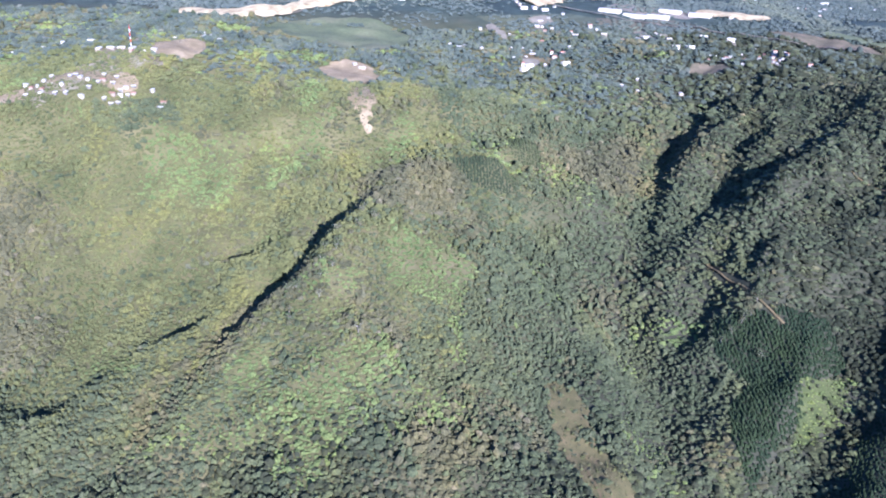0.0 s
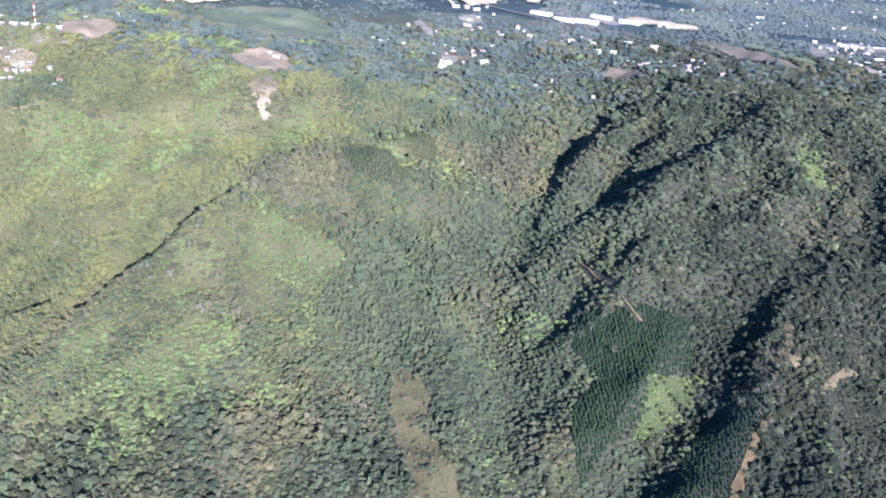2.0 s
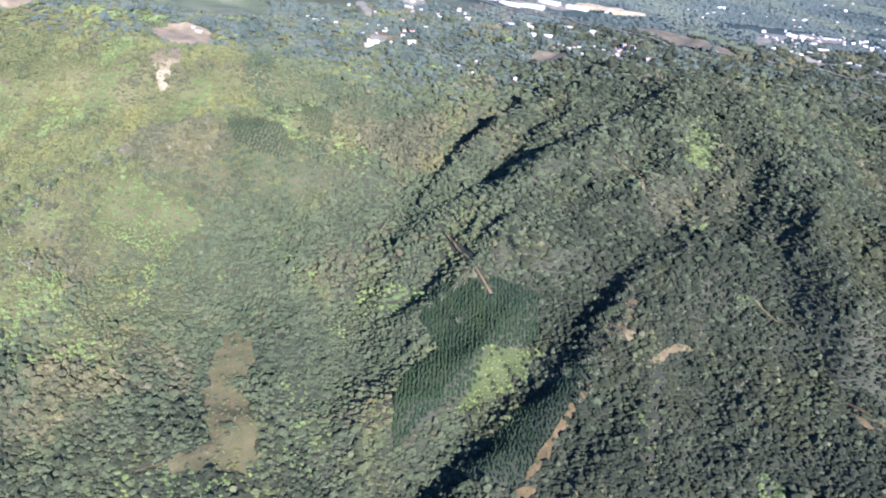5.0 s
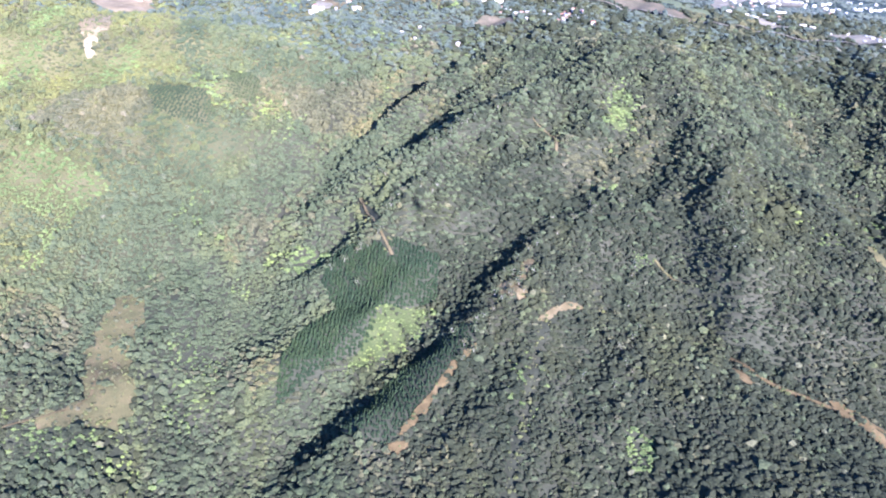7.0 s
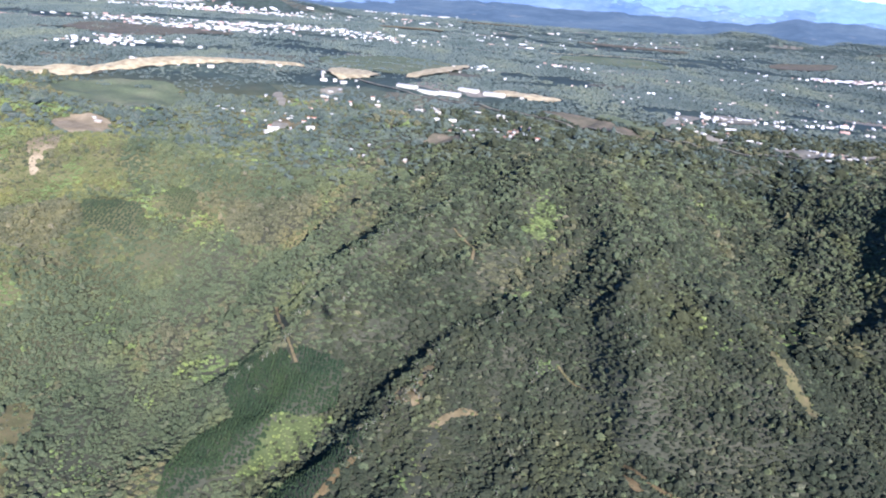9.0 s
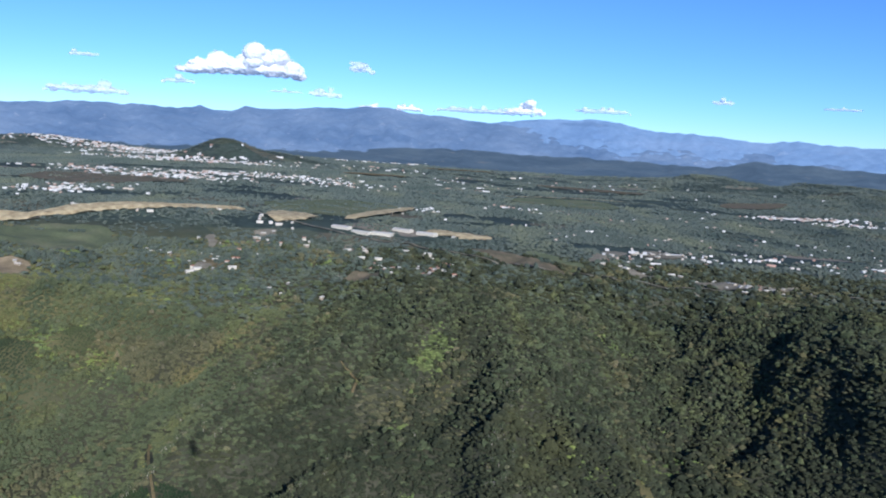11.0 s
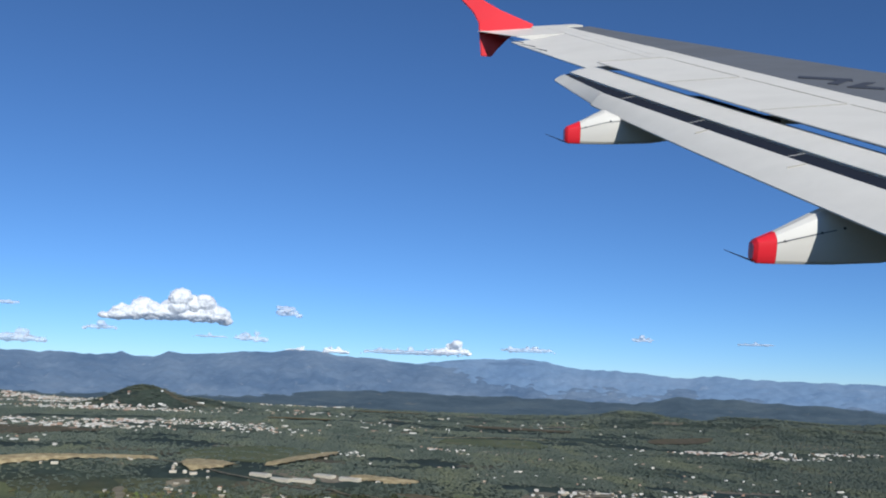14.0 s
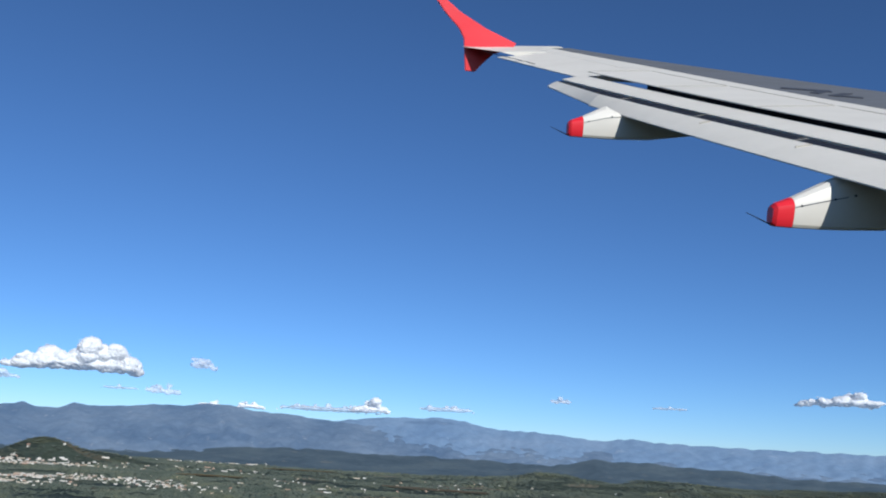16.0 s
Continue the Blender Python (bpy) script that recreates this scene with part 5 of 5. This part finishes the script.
def fairing(y, tail, bottom, big):
    """A canoe under the flap: a dropped tail with a red end, a body running forward under the wing."""
    f = new("flap_fairing")
    f.parent = wing
    z = w_up(y)
    k = big

    def ring(x, w, top, crease, low):
        half = [(0.30, top), (0.62, top - 0.25 * (top - crease)), (0.92, crease + 0.02), (1.0, crease - 0.01), (1.0, low + 0.09), (0.95, low + 0.035), (0.82, low + 0.01), (0.5, low)]
        return [(x, y + w * s, z + h) for s, h in half] + [(x, y - w * s, z + h) for s, h in reversed(half)]

    b = bottom
    stations = [(0.0, 0.05, b + 0.165, b + 0.13, b + 0.025), (0.03, 0.07, b + 0.195, b + 0.155, b), (0.17, 0.09, b + 0.25, b + 0.18, b - 0.005), (0.45, 0.12, b + 0.385, b + 0.25, b - 0.01), (0.62, 0.14, b + 0.46, b + 0.29, b - 0.01), (1.0, 0.155, b + 0.60, b + 0.36, b), (1.6, 0.155, b + 0.62, b + 0.42, b + 0.08), (2.3, 0.12, b + 0.60, b + 0.46, b + 0.24), (3.0, 0.05, b + 0.58, b + 0.50, b + 0.42)]
    stations = [(d * k, w * k, *((min(t, -0.30), min(c, -0.34), min(lo, -0.40)) if d > 0.5 else (t, c, lo))) for d, w, t, c, lo in stations]
    loft("tail_cone", [ring(tail + d, w, t, c, lo) for d, w, t, c, lo in stations[:3]], WING_RED, f, "red painted tail end")
    loft("fairing_body", [ring(tail + d + (0.002 if i == 0 else 0), w, t, c, lo) for i, (d, w, t, c, lo) in enumerate(stations[2:])], WING_PAINT, f)
    loft("seam", [[(tail + d, y - w * 1.0 - e, z + c - 0.004 + h) for e, h in ((0.002, 0.004), (0.002, -0.004), (-0.004, -0.004), (-0.004, 0.004))] for d, w, t, c, lo in stations[2:5]], WING_DARK, f, "thin dark panel seam", False)
    for d, w, t, c, lo in stations[2:5]:
        bm = bmesh.new()
        bmesh.ops.create_cone(bm, cap_ends=True, segments=8, radius1=0.010, radius2=0.010, depth=0.01, matrix=Matrix.Translation((tail + d + 0.06, y - w * 1.04, z + c + 0.012)) @ Matrix.Rotation(radians(90), 4, "X"))
        part("rivet", bm, WING_BLACK, f, "small dark fastener")
    bm = bmesh.new()
    bmesh.ops.create_cone(bm, cap_ends=True, segments=6, radius1=0.008, radius2=0.003, depth=0.26, matrix=Matrix.Translation((tail - 0.10, y, z + b + 0.06)) @ Matrix.Rotation(radians(-68), 4, "Y"))
    part("static_wick", bm, WING_BLACK, f, "thin dark discharge rod")
    return f


fairing(11.7, -10.23, -0.61, 1.0)
fairing(8.3, -9.40, -0.77, 1.0)

# tip fence: a swept fin above and below the tip
bm = bmesh.new()
outline = ((-9.72, 0.09), (-10.30, 0.33), (-10.75, 0.58), (-11.12, 0.86), (-11.27, 0.86), (-11.02, 0.54), (-10.78, 0.30), (-10.68, 0.12), (-10.64, -0.44), (-10.46, -0.45), (-10.36, -0.33), (-10.14, -0.12), (-9.80, 0.0))
sides = [[bm.verts.new((x, 16.93 + d + 0.10 * z, w_up(16.95) + z)) for x, z in outline] for d in (0.0, 0.05)]
bm.faces.new(sides[0])
bm.faces.new(sides[1][::-1])
for i in range(len(outline)):
    j = (i + 1) % len(outline)
    bm.faces.new((sides[0][i], sides[0][j], sides[1][j], sides[1][i]))
bmesh.ops.recalc_face_normals(bm, faces=bm.faces)
bmesh.ops.bevel(bm, geom=bm.edges[:], offset=0.012, segments=2, affect="EDGES")
part("tip_fence", bm, WING_RED, wing, "red swept tip fence")
for y in (16.4, 16.0, 15.6, 15.2):
    bm = bmesh.new()
    bmesh.ops.create_cone(bm, cap_ends=True, segments=5, radius1=0.007, radius2=0.003, depth=0.24, matrix=Matrix.Translation((w_trail(y) - 0.10, y, w_up(y) - 0.05)) @ Matrix.Rotation(radians(-80), 4, "Y"))
    part("static_wick", bm, WING_BLACK, wing, "thin discharge rod")
# dark strokes of a marking on the forward skin
for pts in (((-7.34, 12.0), (-7.39, 11.91), (-6.91, 11.54), (-6.86, 11.66)), ((-7.01, 11.67), (-6.88, 11.63), (-7.15, 11.42), (-7.23, 11.51)), ((-6.83, 11.44), (-6.72, 11.4), (-7.04, 11.19), (-7.12, 11.28)), ((-7.1, 11.24), (-7.0, 11.31), (-6.77, 11.11), (-6.82, 11.03))):
    bm = bmesh.new()
    up = [bm.verts.new((x, y, top_z(y, (w_lead(y) - x) / w_chord(y)) + 0.010)) for x, y in pts]
    dn = [bm.verts.new((v.co.x, v.co.y, v.co.z - 0.008)) for v in up]
    bm.faces.new(up)
    bm.faces.new(dn[::-1])
    for i in range(4):
        bm.faces.new((up[i], dn[i], dn[(i + 1) % 4], up[(i + 1) % 4]))
    bmesh.ops.recalc_face_normals(bm, faces=bm.faces)
    part("marking", bm, WING_MARK, wing, "dark blue stroke of a marking")
# seams between spoilers, along their hinge and across the tabs
def seam(name, a, b, lift, wide, mat, label):
    bm = bmesh.new()
    p, q = Vector(a), Vector(b)
    side = (q - p).cross(Vector((0, 0, 1))).normalized() * wide / 2
    pts = [p + side, q + side, q - side, p - side]
    up = [bm.verts.new(v + Vector((0, 0, lift))) for v in pts]
    dn = [bm.verts.new(v + Vector((0, 0, lift - 0.008))) for v in pts]
    bm.faces.new(up)
    bm.faces.new(dn[::-1])
    for i in range(4):
        bm.faces.new((up[i], dn[i], dn[(i + 1) % 4], up[(i + 1) % 4]))
    bmesh.ops.recalc_face_normals(bm, faces=bm.faces)
    part(name, bm, mat, wing, label)


WING_STAIN = skin("brown_grey_grime", (0.38, 0.34, 0.28), 0.7, 0.3)
for y in (13.71, 12.16, 10.51, 8.84, 7.09):
    seam("panel_seam", (w_trail(y) + 0.94, y, top_z(y, 1 - 0.94 / w_chord(y))), (w_trail(y) + 0.02, y, top_z(y, 1.0)), 0.010, 0.009, WING_STAIN, "grimy joint between spoilers")
for y0, y1 in ((12.19, 13.68), (10.54, 12.13), (8.87, 10.48), (7.12, 8.81)):
    seam("hinge_line", (w_trail(y0) + 0.952, y0, top_z(y0, 1 - 0.952 / w_chord(y0))), (w_trail(y1) + 0.952, y1, top_z(y1, 1 - 0.952 / w_chord(y1))), 0.010, 0.007, WING_STAIN, "thin dark hinge line")
for y in (10.35, 9.0, 7.4):
    seam("tab_seam", (w_trail(y) - 0.64, y, w_up(y) - 0.160), (w_trail(y) - tab_end(y) * 0.5 - 0.3, y - 0.02, w_up(y) - 0.19), 0.005, 0.009, WING_STAIN, "short grimy streak on the flap")
# the bank of the turning aircraft
wing.matrix_world = Matrix(((0.9982, -0.0131, -0.0595, 369.075), (-0.0100, 0.9277, -0.3731, -26.366), (0.0600, 0.3729, 0.9259, 134.998), (0, 0, 0, 1)))


# ---- lattice pylon, mast and single trees ----
STEEL = plaster("galvanised_steel", (0.42, 0.42, 0.41), 0.5)
MAST_RED, MAST_WHITE = plaster("mast_red_paint", (0.55, 0.06, 0.04)), plaster("mast_white_paint", (0.75, 0.73, 0.70))
BARK = plaster("pale_bark", (0.30, 0.27, 0.22))


def strut(bm, p, q, r):
    p, q = Vector(p), Vector(q)
    bmesh.ops.create_cone(bm, cap_ends=True, segments=4, radius1=r, radius2=r, depth=(q - p).length, matrix=Matrix.Translation((p + q) / 2) @ (q - p).to_track_quat("Z", "Y").to_matrix().to_4x4())


def stand(name, x, y, label, category, group=""):
    base = new(name)
    base.location = (x, y, float(ground_at(x, y)))
    return tagged(base, label, category, group)


def power_pylon(x, y, high):
    base = stand("power_pylon", x, y, "grey steel lattice power pylon above the trees", "pylon")
    wide = lambda h: 2.2 * (1 - h / high) + 0.45
    levels = [high * (k / 8) ** 0.9 for k in range(9)]
    corner = lambda h, k: ((-1, 1, 1, -1)[k % 4] * wide(h), (-1, -1, 1, 1)[k % 4] * wide(h), h)
    for k in range(4):
        bm = bmesh.new()
        strut(bm, corner(0, k), corner(high, k), 0.22)
        part("leg", bm, STEEL, base)
        bm = bmesh.new()
        for a, b in zip(levels, levels[1:]):
            strut(bm, corner(a, k), corner(b, k + 1), 0.10)
            strut(bm, corner(b, k), corner(a, k + 1), 0.10)
        part("bracing", bm, STEEL, base)
    for h in (0.72, 0.84, 0.95):
        bm = bmesh.new()
        strut(bm, (-3.6, 0, high * h), (3.6, 0, high * h), 0.16)
        strut(bm, (-3.6, 0, high * h), (0, 0, high * (h + 0.05)), 0.10)
        strut(bm, (3.6, 0, high * h), (0, 0, high * (h + 0.05)), 0.10)
        part("crossarm", bm, STEEL, base)


def radio_mast(x, y, high):
    base = stand("radio_mast", x, y, "thin red and white banded radio mast", "mast")
    for k in range(7):
        bm = bmesh.new()
        strut(bm, (0, 0, high * k / 7), (0, 0, high * (k + 1) / 7), 0.28)
        part("band", bm, (MAST_RED, MAST_WHITE)[k % 2], base)


def single_tree(x, y, high, leaf, label, seed, sparse=1.0):
    """Tapered trunk, limbs, and a crown of uneven clumps."""
    rnd = random.Random(seed)
    base = stand("tree", x, y, label, "tree", "trees standing out of the woods")
    bm = bmesh.new()
    bmesh.ops.create_cone(bm, cap_ends=True, segments=7, radius1=high * 0.035, radius2=high * 0.018, depth=high * 0.6, matrix=Matrix.Translation((0, 0, high * 0.3)))
    part("trunk", bm, BARK, base)
    crown = bmesh.new()
    for k in range(7):
        a = k * 0.9 + rnd.uniform(-.3, .3)
        reach = high * rnd.uniform(0.18, 0.34)
        tip = Vector((reach * math.cos(a), reach * math.sin(a), high * rnd.uniform(0.55, 0.85)))
        bm = bmesh.new()
        strut(bm, (0, 0, high * rnd.uniform(0.35, 0.55)), tip, high * 0.012)
        part("limb", bm, BARK, base)
        for _ in range(int(6 * sparse)):
            m = Matrix.Translation(tip + Vector([rnd.gauss(0, 0.085) * high for _ in range(3)])) @ Matrix.Rotation(rnd.uniform(0, 3), 4, "X") @ Matrix.Diagonal((rnd.uniform(.7, 1.3), rnd.uniform(.7, 1.3), rnd.uniform(.5, .9), 1))
            bmesh.ops.create_icosphere(crown, subdivisions=1, radius=high * rnd.uniform(0.05, 0.10), matrix=m)
    part("crown", crown, leaf, base)
    return base


power_pylon(770, 675, 26)
radio_mast(-262, 740, 20)
single_tree(-36, 369, 7.0, LEAF_PALE, "pale half-bare tree alone on the slope", 5, 0.8)
KINDS = [(single_tree(262, 402, 5.5, LEAF_BROAD, "tall dark broadleaf tree on a ridge", 11), "dark"), (single_tree(290, 432, 5.0, LEAF_GREY, "tall grey-brown tree on a ridge", 12, 0.7), "dry"), (single_tree(330, 460, 5.0, LEAF_PALE, "pale flowering tree above the forest", 13), "pale")]
rnd = random.Random(31)
for line in (((335, 475), (297, 449), (277, 427), (264, 392), (250, 364), (238, 340)), ((268, 566), (238, 550), (210, 524), (180, 507)), ((224, 487), (197, 466), (181, 440), (163, 416)), ((401, 512), (395, 470), (387, 432), (385, 402)), ((-36, 497), (-48, 452), (-60, 420), (-80, 384)), ((330, 420), (320, 360), (300, 300))):
    for (ax, ay), (bx, by) in zip(line, line[1:]):
        for _ in range(8):
            f = rnd.random()
            x, y = ax + (bx - ax) * f + rnd.gauss(0, 4), ay + (by - ay) * f + rnd.gauss(0, 4)
            ob, kind = rnd.choice(KINDS[:2] + KINDS[:1] + (KINDS[2:] if rnd.random() < 0.4 else []))
            copy_thing(ob, pose(x, y, float(ground_at(x, y)) - 0.2, 0, 0, rnd.uniform(0, 360)))
